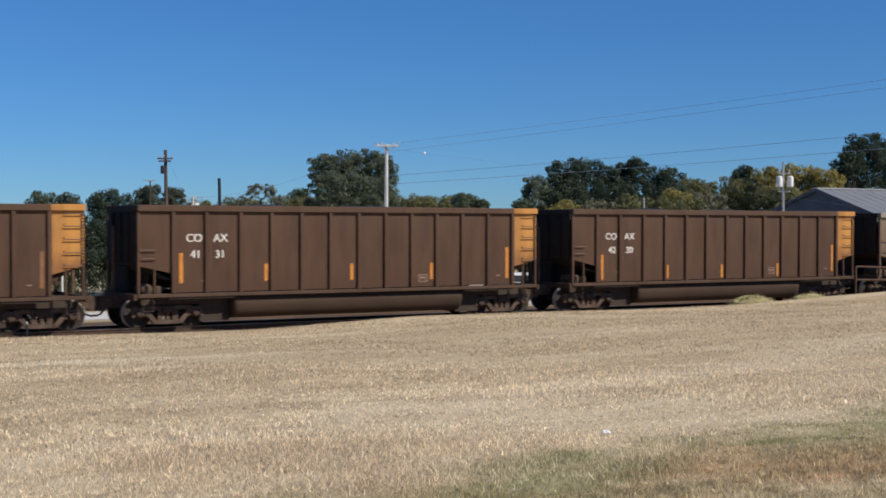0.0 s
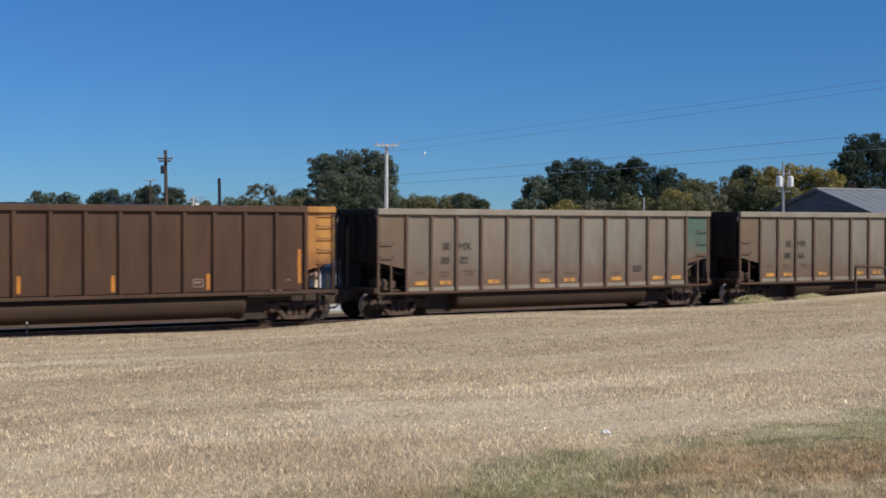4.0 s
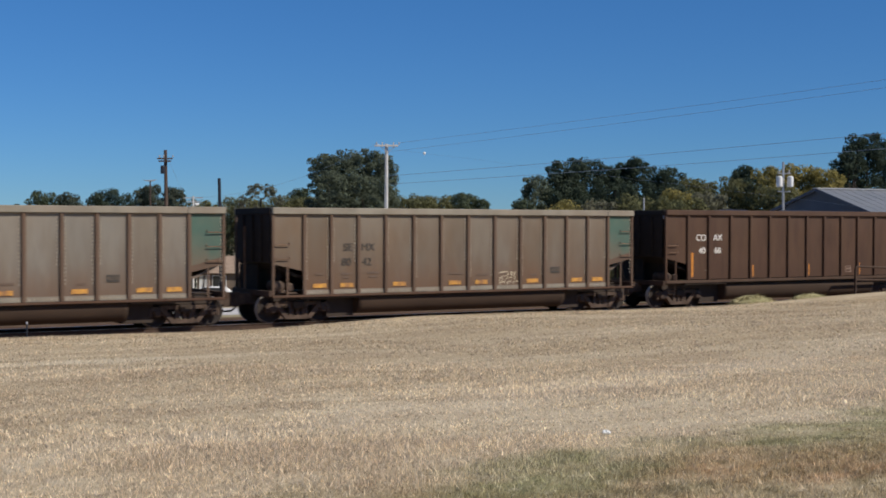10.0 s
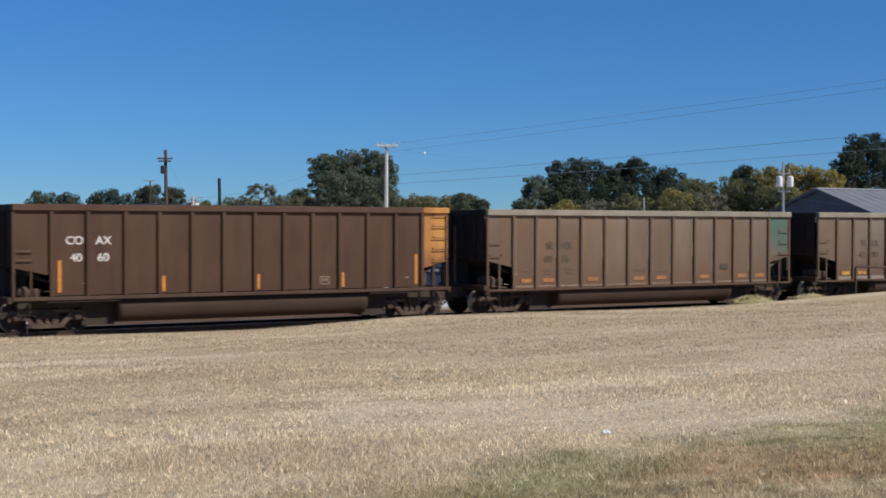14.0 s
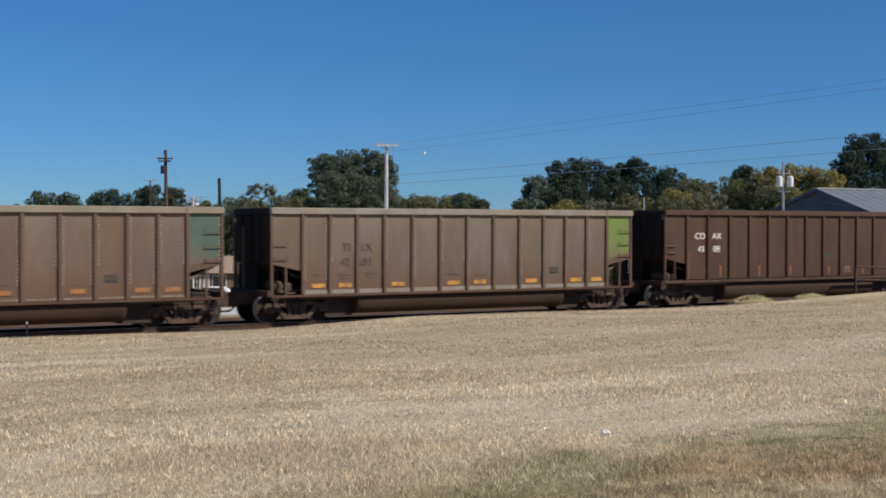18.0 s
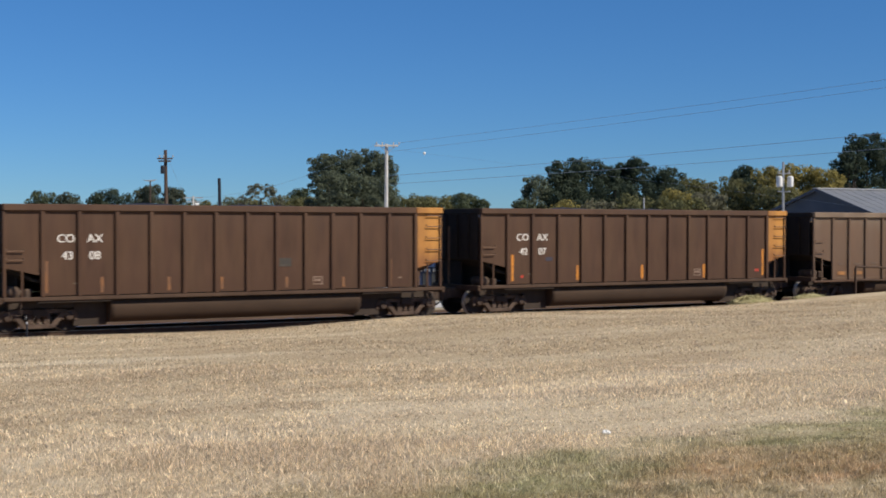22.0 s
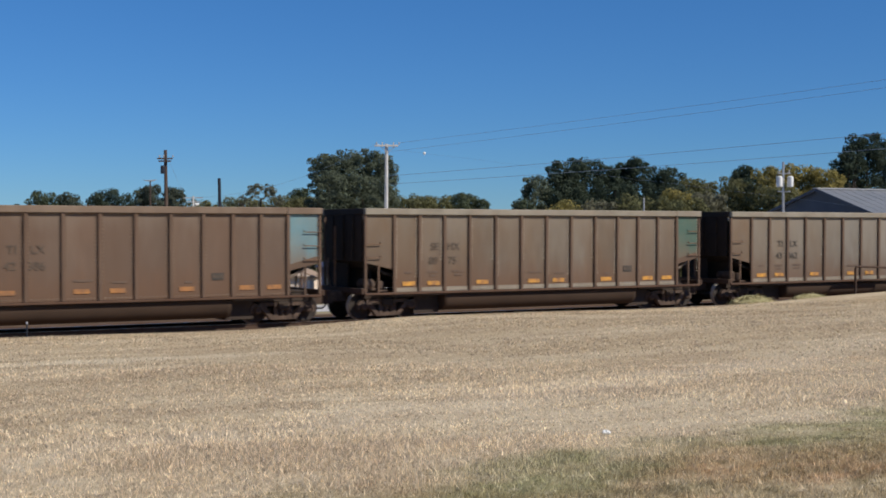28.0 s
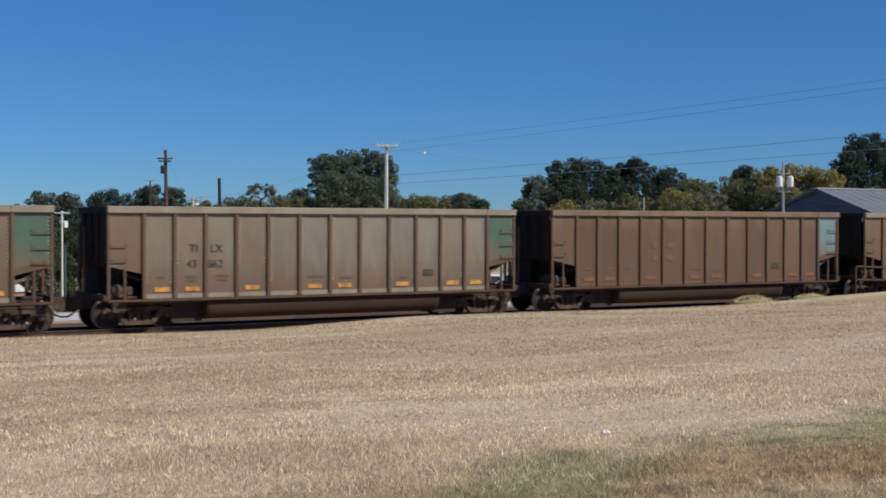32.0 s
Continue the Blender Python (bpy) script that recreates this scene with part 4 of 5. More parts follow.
def special_marks():
    cars = {i: c for c, i in KEYED_CARS}
    # reflectors set lower on three of the brown cars
    low = {2: ((1.40, 1.17, 2.10), (4.52, 1.17, 1.68), (7.28, 1.16, 1.66), (10.27, 1.16, 1.66), (13.36, 1.30, 2.39)),
           6: ((1.37, 1.19, 2.13), (4.52, 1.15, 1.62), (7.62, 1.15, 1.62), (10.60, 1.15, 1.62), (13.36, 1.20, 2.20)),
           10: ((1.35, 1.20, 2.14), (4.20, 1.19, 1.72), (7.22, 1.19, 1.70), (10.28, 1.17, 1.69), (13.38, 1.20, 2.25))}
    for i, rows in low.items():
        for o in [o for o in cars[i].children if o.get("band", "") == "reflector"]:
            bpy.data.objects.remove(o)
        for x, a, b in rows:
            part("reflector", box(bmesh.new(), x - 0.05, x + 0.05, -HALF + 0.0455, -HALF + 0.05, a, b), M_ORANGE, cars[i])
    # one brown car has narrow, closer-set reflectors
    for o in [o for o in cars[9].children if o.get("band", "") == "reflector"]:
        bpy.data.objects.remove(o)
    for x, a, b in ((1.24, 1.17, 2.11), (2.88, 1.17, 1.62), (4.94, 1.18, 1.59), (6.65, 1.18, 1.56), (8.85, 1.18, 1.52), (10.87, 1.16, 1.48), (12.62, 1.17, 2.06)):
        part("reflector", box(bmesh.new(), x - 0.045, x + 0.045, -HALF + 0.0455, -HALF + 0.05, a, b), M_ORANGE_FAINT, cars[9])
    y0, y1 = -HALF + 0.0425, -HALF + 0.048
    rnd = random.Random(3)
    bm = bmesh.new()
    for row in range(3):
        x = 8.66
        while x < 9.36:
            w = rnd.uniform(0.05, 0.12)
            z = 1.50 - row * 0.15 + rnd.uniform(-0.03, 0.03)
            if rnd.random() < 0.5:
                box(bm, x, x + w, y0, y1, z, z + 0.03)
            else:
                box(bm, x, x + 0.03, y0, y1, z - 0.09, z + 0.03)
            x += w + 0.015
    post = POSTS["alloy"][4]
    for dx, w in ((-0.36, 0.16), (0.38, 0.17)):
        for z in (1.96, 2.44):
            part("stencil", box(bmesh.new(), post + dx - w, post + dx + w, -HALF + 0.0455, -HALF + 0.05, z - 0.11, z + 0.11), M_SMUDGE, cars[14])
    part("graffiti", bm, M_GRAF, cars[5], "pale yellow unreadable spray-painted scrawl")
    part("patch", box(bmesh.new(), 8.57, 9.0, y0, y1, 1.85, 2.12), M_DARK_LET, cars[9], "dark painted-out patch")
    part("paint_spot", disc(bmesh.new(), [(0.06, y0), (0.06, y1)], 12), M_RED, cars[10], "red paint spot", pose(1.76, 0, 1.35))
    part("patch", box(bmesh.new(), 2.78, 3.08, y0, y1, 1.90, 2.04), mat("faded_blue_scrawl", (0.06, 0.055, 0.075), rough=0.8), cars[10], "faded bluish scrawl")
    part("paint_spot", box(bmesh.new(), 12.95, 13.16, y0, y1, 1.36, 1.46), M_RED, cars[10], "red paint scrawl")


special_marks()


def motions():
    """The train rolls by; every wheelset turns with it."""
    steps = [0.0, 0.25, 0.5, 1.0, 2.0, 3.0, 3.5, 4.0, 5.0, 6.0] + [i * 2.0 for i in range(4, 17)]
    for car, i in KEYED_CARS:
        x0 = FIRST + (i - 1) * PITCH
        walk(car, [(t, pose(x0 - travel(t), TRACK_Y, 0)) for t in steps])
    fine = [(i / 10, -math.degrees(travel(i / 10) / WHEEL_R)) for i in range(321)]
    for w in KEYED_WHEELS:
        x = w.matrix_basis.translation.x
        walk(w, [(t, pose(x, 0, WHEEL_R, 0, a, 0)) for t, a in fine])

# ---- behind the track ----


def leaf_cloud(rs, clumps, n, leaf, fill=0.3):
    """Leaf quads round clumps (rows of centre and radii), lying mostly along each clump's skin."""
    clumps = np.array(clumps)
    area = clumps[:, 3] * clumps[:, 5] * np.where(clumps[:, 2] > 0.45 * clumps[:, 2].max(), 2.0, 1.0)
    pick = rs.choice(len(clumps), n, p=area / area.sum())
    d = rs.normal(size=(n, 3))
    d /= np.linalg.norm(d, axis=1)[:, None]
    rad = rs.uniform(0.6 - fill, 1.0, n) ** (fill * 1.5) * rs.uniform(0.92, 1.1, n)
    c = clumps[pick, :3] + d * clumps[pick, 3:] * rad[:, None]
    face = d + rs.normal(size=(n, 3)) * 0.32
    u = np.cross(face, rs.normal(size=(n, 3)))
    u /= np.linalg.norm(u, axis=1)[:, None]
    v = np.cross(face, u)
    v /= np.linalg.norm(v, axis=1)[:, None]
    s = leaf * rs.uniform(0.5, 1.3, n)[:, None]
    q = np.stack([c - u * s, c - v * s * 0.6, c + u * s, c + v * s * 0.6], 1).reshape(-1, 3)
    return q, np.arange(n * 4).reshape(n, 4)


def tree(x, y, top, r, material, label, seed, leaf=0.12, low=0.8, sparse=False, name="tree"):
    """A tapered trunk with limbs under a crown of leaf clumps; clumps shrink towards the outside of the crown."""
    base = float(ground_z(x, y)) - 0.1
    h = top - base
    r *= 1.12
    rs, rnd = np.random.RandomState(seed), random.Random(seed)
    root = thing(name, label, "bush" if name == "bush" else "tree", pose(x, y, base))
    bm = bmesh.new()
    tr = 0.018 * h + 0.05
    lean = rnd.uniform(-0.02, 0.02) * h
    tube(bm, [(0, 0, 0), (lean * 0.4, 0, h * 0.25), (lean, 0.05, h * 0.55), (lean * 1.2, 0, h * 0.85)], tr, 8, tr * 0.25)
    for k in range(11 if sparse else 7):
        a, z0 = rnd.uniform(0, math.tau), h * rnd.uniform(0.25, 0.6)
        q = r * rnd.uniform(0.35, 0.6) * (1.5 if sparse else 1)
        tube(bm, [(lean * z0 / h, 0, z0), (math.cos(a) * q * 0.5, math.sin(a) * q * 0.5, z0 + h * 0.12), (math.cos(a) * q, math.sin(a) * q, min(h * 0.9, z0 + h * rnd.uniform(0.2, 0.38)))], tr * 0.5, 6, tr * 0.1)
    part("trunk", bm, M_BARK, root)
    cl = []
    hc = h - low
    count = 90 if sparse else int(44 + 12 * r)
    tall = min(0.5 * hc, (1.5 if sparse else 1.15) * r)
    for k in range(count):
        a = k * 2.39996 + rnd.uniform(-0.4, 0.4)
        f = (k + rnd.uniform(0.2, 0.8)) / count
        s = rnd.uniform(0.34, 0.66) * (0.62 if sparse else 1) * (0.7 + 0.2 * r)
        # outline of the crown: full below, a rounded dome above
        z = low + (0.5 + 0.5 * f if sparse else f) * (hc - s * 0.8)
        dome = math.sqrt(max(0.0, 1 - (max(0.0, z - h + tall) / tall) ** 2.6))
        q = max(0.0, r * dome - s * 0.55) * rnd.uniform(0.7, 1.08)
        cl.append((math.cos(a) * q, math.sin(a) * q, z, s, s, s * rnd.uniform(0.6, 0.95)))
    if not sparse:
        for z, k, e in ((low + hc * 0.25, 0.8, hc * 0.2), (low + hc * 0.5, 0.8, hc * 0.2), (h - tall, 0.8, tall * 0.6), (h - tall * 0.5, 0.55, tall * 0.42)):
            cl.append((0, 0, z, r * k, r * k, e))
    n = 4200 if sparse else int(7.5 * r * h / leaf ** 2)
    v, f = leaf_cloud(rs, cl, min(n, 30000), leaf, 0.6 if sparse else 0.3)
    link_mesh("crown", np_mesh("crown", v, f, material), root)
    return root


DARK, MID, OLIVE, YEL, GREY, DUSK, GREEN = M_LEAF_DARK, M_LEAF_MID, M_LEAF_OLIVE, M_LEAF_YELLOW, M_LEAF_GREY, M_LEAF_DUSK, M_LEAF_GREEN
L_DARK = "dark green oak tree with a dense uneven crown"
L_MID = "green broadleaf tree standing behind the track"
L_OLIVE = "olive green bush at the edge of a yard"
L_YEL = "broadleaf tree turning yellow in autumn"
L_DUSK = "grey-green tree with a ragged dusky crown"
L_GREEN = "mid-green broadleaf tree with a full crown"
L_BIG = "large green tree beside a pale pole"
L_SPARSE = "half-bare grey-green tree with open limbs"
L_OLIVET = "olive green tree beside darker oaks"
L_GREYT = "grey-green tree with pale leaves"
TREES = [
    (29.6, 119.8, 6.4, 1.34, MID, L_MID), (32.1, 120.6, 6.36, 1.46, DUSK, L_DUSK), (35.9, 120.7, 6.77, 2.14, DARK, L_DARK), (39.7, 120.7, 7.15, 1.54, DUSK, L_DUSK),
    (42.0, 120.5, 6.97, 1.23, DUSK, L_DUSK), (29.1, 124.7, 5.16, 1.2, DARK, L_DARK), (32.4, 115.7, 3.92, 2.35, DARK, L_DARK), (37.1, 115.3, 4.19, 2.65, DARK, L_DARK),
    (29.2, 115.3, 3.27, 2.07, MID, L_MID), (40.4, 114.5, 4.6, 1.52, MID, L_MID), (53.1, 125.6, 7.62, 2.31, GREY, L_SPARSE), (62.9, 137.2, 7.67, 1.28, MID, L_MID),
    (56.1, 116.9, 10.4, 1.74, GREEN, L_GREEN), (59.2, 117.4, 11.01, 2.29, GREEN, L_GREEN), (62.0, 116.9, 10.79, 1.8, GREEN, L_GREEN), (56.1, 114.5, 8.6, 2.5, GREEN, L_BIG),
    (59.5, 113.6, 8.37, 2.57, GREEN, L_GREEN), (74.1, 125.9, 6.74, 1.87, OLIVE, L_MID), (78.2, 128.1, 7.1, 1.54, MID, L_MID), (80.5, 129.1, 7.02, 0.97, MID, L_MID),
    (81.7, 128.3, 6.43, 0.84, MID, L_MID), (62.0, 91.2, 5.57, 0.85, MID, L_MID), (63.9, 92.4, 7.58, 1.1, GREEN, L_GREEN), (67.7, 93.7, 9.02, 1.82, DARK, L_DARK),
    (70.5, 94.3, 9.47, 2.0, DARK, L_DARK), (72.6, 93.1, 8.67, 1.25, DARK, L_DARK), (74.8, 94.1, 9.12, 1.27, DARK, L_DARK), (75.3, 92.6, 9.43, 1.26, DARK, L_DARK),
    (78.7, 92.9, 8.77, 2.0, DARK, L_DARK), (81.4, 92.5, 7.78, 1.34, OLIVE, L_OLIVET), (83.8, 93.4, 7.43, 1.0, GREY, L_GREYT), (91.9, 96.7, 9.34, 1.5, DARK, L_DARK),
    (79.0, 84.6, 7.55, 2.17, OLIVE, L_OLIVET), (80.6, 81.3, 8.39, 1.75, YEL, L_YEL), (84.8, 82.3, 8.73, 1.95, YEL, L_YEL), (85.2, 79.8, 8.25, 1.58, YEL, L_YEL),
    (78.7, 78.9, 6.77, 2.08, OLIVE, L_OLIVET), (80.9, 76.4, 6.56, 1.92, YEL, L_YEL), (94.5, 83.6, 11.84, 2.05, DARK, L_DARK), (91.6, 82.9, 10.13, 1.36, DARK, L_DARK),
    (98.2, 82.6, 11.65, 2.58, DARK, L_DARK), (103.0, 80.8, 11.41, 3.13, DARK, L_DARK), (66.7, 91.9, 6.94, 2.32, DARK, L_DARK), (70.9, 90.6, 7.17, 2.29, DARK, L_DARK),
    (75.3, 89.1, 7.01, 2.6, DARK, L_DARK),
    (44.6, 195, 4.6, 3.6, DARK, L_DARK), (41.0, 192, 4.2, 3.8, DARK, L_DARK), (43.4, 168, 0.4, 3.1, YEL, L_YEL), (37.5, 160, 0.2, 3.0, OLIVE, L_OLIVET),
]
for i, (x, y, top, r, m, label) in enumerate(TREES):
    tree(x, y, top, r, m, label, 20 + i, sparse=(label == L_SPARSE))
BUSHES = [
    (53.4, 131.2, 6.5, 2.6, OLIVE), (49.5, 133.0, 6.1, 2.2, OLIVE), (59.8, 128.0, 6.5, 2.4, OLIVE), (57.0, 129.1, 6.5, 3.0, OLIVE), (71.6, 126.2, 6.8, 2.7, OLIVE), (62.4, 85.1, 5.4, 2.4, YEL), (65.9, 83.0, 5.3, 2.9, OLIVE), (71.8, 83.1, 6.1, 2.6, OLIVE),
    (63.1, 82.0, 5.4, 1.6, GREY), (65.2, 80.8, 5.8, 1.8, OLIVE), (67.3, 79.6, 5.6, 1.8, OLIVE), (71.0, 82.5, 6.3, 1.2, YEL), (69.1, 121.0, 6.4, 2.1, OLIVE), (44.5, 126, 5.0, 2.6, OLIVE), (48.5, 130, 5.4, 2.8, MID), (74.6, 82.6, 6.2, 1.4, GREY),
]
for i, (x, y, top, r, m) in enumerate(BUSHES):
    tree(x, y, top, r, m, L_OLIVE if m in (OLIVE, MID) else "pale grey-green bush below dark oaks" if m is GREY else "yellowing bush below dark oaks", 80 + i, 0.12, 0.3, name="bush")


def gz(x, y):
    return float(ground_z(x, y))


def pole(x, y, top, r, material, label, lean=(0, 0), name="utility_pole"):
    b = gz(x, y) - 0.3
    root = thing(name, label, "utility pole", pose(x, y, b))
    part("shaft", tube(bmesh.new(), [(0, 0, 0), (lean[0] * 0.5, lean[1] * 0.5, (top - b) * 0.5), (lean[0], lean[1], top - b)], r, 10, r * 0.7), material, root)
    return root, top - b


def build_poles():
    right = Vector((0.859, -0.511, 0))
    p, h = pole(31.6, 91.8, 8.58, 0.17, M_POLE_BROWN, "dark brown wooden utility pole with a crossarm", (-0.15, 0))
    for z, w in ((h - 0.62, 0.55), (h - 0.80, 0.45)):
        bm = box(bmesh.new(), -w, w, -0.26, -0.16, z - 0.05, z + 0.05)
        part("crossarm", bm, M_POLE_BROWN, p, m=pose(-0.15, 0, 0, 0, 0, -31))
    for dx in (-0.5, -0.2, 0.45):
        part("insulator", disc(bmesh.new(), [(0.03, 0.0), (0.06, 0.05), (0.04, 0.1), (0.06, 0.15), (0.02, 0.2)], 8, "z"), M_GALV, p, m=pose(-0.15 + dx * 0.859, -0.25 - dx * 0.511, h - 0.57))
    part("transformer", disc(bmesh.new(), [(0.14, 0), (0.16, 0.05), (0.16, 0.5), (0.12, 0.58)], 12, "z"), M_POLE_DARK, p, m=pose(-0.40, -0.15, h - 1.7))
    p, h = pole(34.95, 89.8, 6.56, 0.16, M_POLE_DARK, "dark blue steel post without fittings", (-0.2, 0), "steel_post")
    p, h = pole(45.07, 83.8, 9.05, 0.17, M_POLE_PALE, "pale bleached utility pole with a wide crossarm", (0.07, 0))
    part("crossarm", bevel(box(bmesh.new(), -0.85, 0.85, -0.27, -0.15, h - 0.20, h - 0.08), 0.015), M_POLE_PALE, p, m=pose(0.07, 0, 0, 0, 0, -31))
    for s in (-1, 1):
        part("arm_brace", tube(bmesh.new(), [(0.07 + s * 0.5 * 0.859, -0.2 - s * 0.5 * 0.511, h - 0.2), (0.07, -0.16, h - 0.65)], 0.025, 6), M_GALV, p)
    for dx in (-0.8, -0.4, 0.4, 0.8):
        part("insulator", disc(bmesh.new(), [(0.03, 0.0), (0.06, 0.05), (0.04, 0.1), (0.06, 0.15), (0.02, 0.2)], 8, "z"), M_GALV, p, m=pose(0.07 + dx * 0.859, -0.2 - dx * 0.511, h - 0.08))
    p, h = pole(62.3, 61.9, 7.3, 0.105, M_GALV, "grey pole with two white transformer cans", (-0.05, 0))
    for dx in (-0.35, 0.35):
        part("transformer", disc(bmesh.new(), [(0.16, 0), (0.20, 0.04), (0.20, 0.62), (0.14, 0.70), (0.05, 0.72)], 14, "z"), M_WHITE, p, m=pose(dx * 0.859, -0.1 - dx * 0.511, h - 1.62))
    for dz in (0.75, 1.9):
        part("bracket", box(bmesh.new(), -0.42, 0.42, -0.05, 0.05, h - dz - 0.03, h - dz + 0.03), M_GALV, p, m=pose(0, -0.05, 0, 0, 0, -31))
    for dx in (-0.3, 0.3):
        part("insulator", disc(bmesh.new(), [(0.03, 0.0), (0.06, 0.05), (0.04, 0.1), (0.06, 0.15), (0.02, 0.2)], 8, "z"), M_GALV, p, m=pose(dx * 0.859, -0.05 - dx * 0.511, h - 0.72))
    p, h = pole(26.4, 100.7, 4.25, 0.10, M_POLE_PALE, "thin pale service pole with a meter box")
    part("crossarm", box(bmesh.new(), -0.55, 0.55, -0.12, -0.04, h - 0.18, h - 0.10), M_POLE_PALE, p, m=pose(0, 0, 0, 0, 0, -15))
    part("meter_box", bevel(box(bmesh.new(), 0.12, 0.40, -0.2, 0.08, h - 1.25, h - 0.75), 0.03), M_WHITE, p)
    part("conduit", tube(bmesh.new(), [(0.2, -0.05, 0), (0.2, -0.05, h - 2.6)], 0.10, 8), mat("green_conduit", (0.03, 0.09, 0.07), rough=0.6), p)
    p, h = pole(64.2, 78.2, 5.3, 0.08, M_GALV, "short grey pole among the bushes")


build_poles()


def wire(a, b, sag, r, label):
    a, b = Vector(a), Vector(b)
    pts = []
    for i in range(25):
        t = i / 24
        q = a.lerp(b, t)
        q.z -= sag * 4 * t * (1 - t)
        pts.append(q)
    tagged(part("overhead_wire", tube(bmesh.new(), pts, r, 5), M_WIRE), label, "wire", "overhead wires")


L_W = "thin overhead line tinted like the sky, strung between poles"


def beyond(a, b, k):
    return tuple(p + (q - p) * k for p, q in zip(a, b))


for a, b, sag in (((45.85, 83.2, 9.12), (57.61, 49.68, 11.19), 0.1), ((45.4, 83.5, 8.5), (57.60, 49.67, 10.76), 0.1), ((45.2, 83.6, 6.75), (63.98, 55.15, 8.84), 0.1), ((45.1, 83.6, 6.15), (63.98, 55.13, 7.91), 0.1)):
    wire(a, beyond(a, b, 1.12), sag, 0.009 if a[2] > 7 else 0.013, L_W)
wire((44.5, 84.2, 9.1), (35.0, 95.5, 5.3), 0.9, 0.007, L_W)
wire((31.6, 91.7, 8.0), (33.6, 94.0, 5.6), 0.1, 0.007, L_W)
wire((45.9, 83.3, 8.6), (66.3, 58.0, 4.3), 0.0, 0.004, L_W)


def small_poles():
    """A street lamp and a service pole that show over the train."""
    x, y = 34.08, 103.16
    p, h = pole(x, y, 6.81, 0.08, M_POLE_BROWN, "street lamp with a flat luminaire", name="street_lamp")
    part("luminaire", bevel(prism(bmesh.new(), ((-0.62, h + 0.02), (-0.2, h - 0.10), (0.25, h - 0.08), (0.55, h + 0.06), (0.2, h + 0.02), (-0.2, h - 0.01)), "y", -0.12, 0.12), 0.02), M_GALV, p, m=pose(0, 0, 0, 0, 0, -20))
    x, y = 36.33, 99.47
    p, h = pole(x, y, 5.50, 0.09, M_POLE_PALE, "pale service pole with crossed arms")
    for z, w in ((h - 0.15, 0.75), (h - 0.45, 0.5)):
        part("crossarm", box(bmesh.new(), -w, w, -0.05, 0.05, z - 0.04, z + 0.04), M_GALV, p, m=pose(0, 0, 0, 0, 0, -20))
    part("lamp_cover", bevel(box(bmesh.new(), 0.1, 0.45, -0.15, 0.15, h - 0.75, h - 0.55), 0.05), M_WHITE, p)
    q = thing("wire_marker", "small white marker ball on an overhead line", "marker", pose(47.12, 81.78, 8.34))
    part("ball", disc(bmesh.new(), [(0.02, -0.1), (0.08, -0.07), (0.11, 0), (0.08, 0.07), (0.02, 0.1)], 12, "z"), M_WHITE, q)


small_poles()


# ---- yards, buildings and parked cars behind the track ----


def window_unit(parent, x, z, w, h, y, flip=1):
    fr = part("window", box(bmesh.new(), x - w / 2 - 0.06, x + w / 2 + 0.06, y - 0.05 * flip, y - 0.003 * flip, z - h / 2 - 0.06, z + h / 2 + 0.06), M_WHITE, parent)
    for s in (-1, 1):
        part("pane", box(bmesh.new(), x + (s - 1) * w / 4 + (0.01 if s > 0 else 0), x + (s + 1) * w / 4 - (0.01 if s < 0 else 0), y - 0.06 * flip, y - 0.053 * flip, z - h / 2, z + h / 2), M_GLASS, fr)


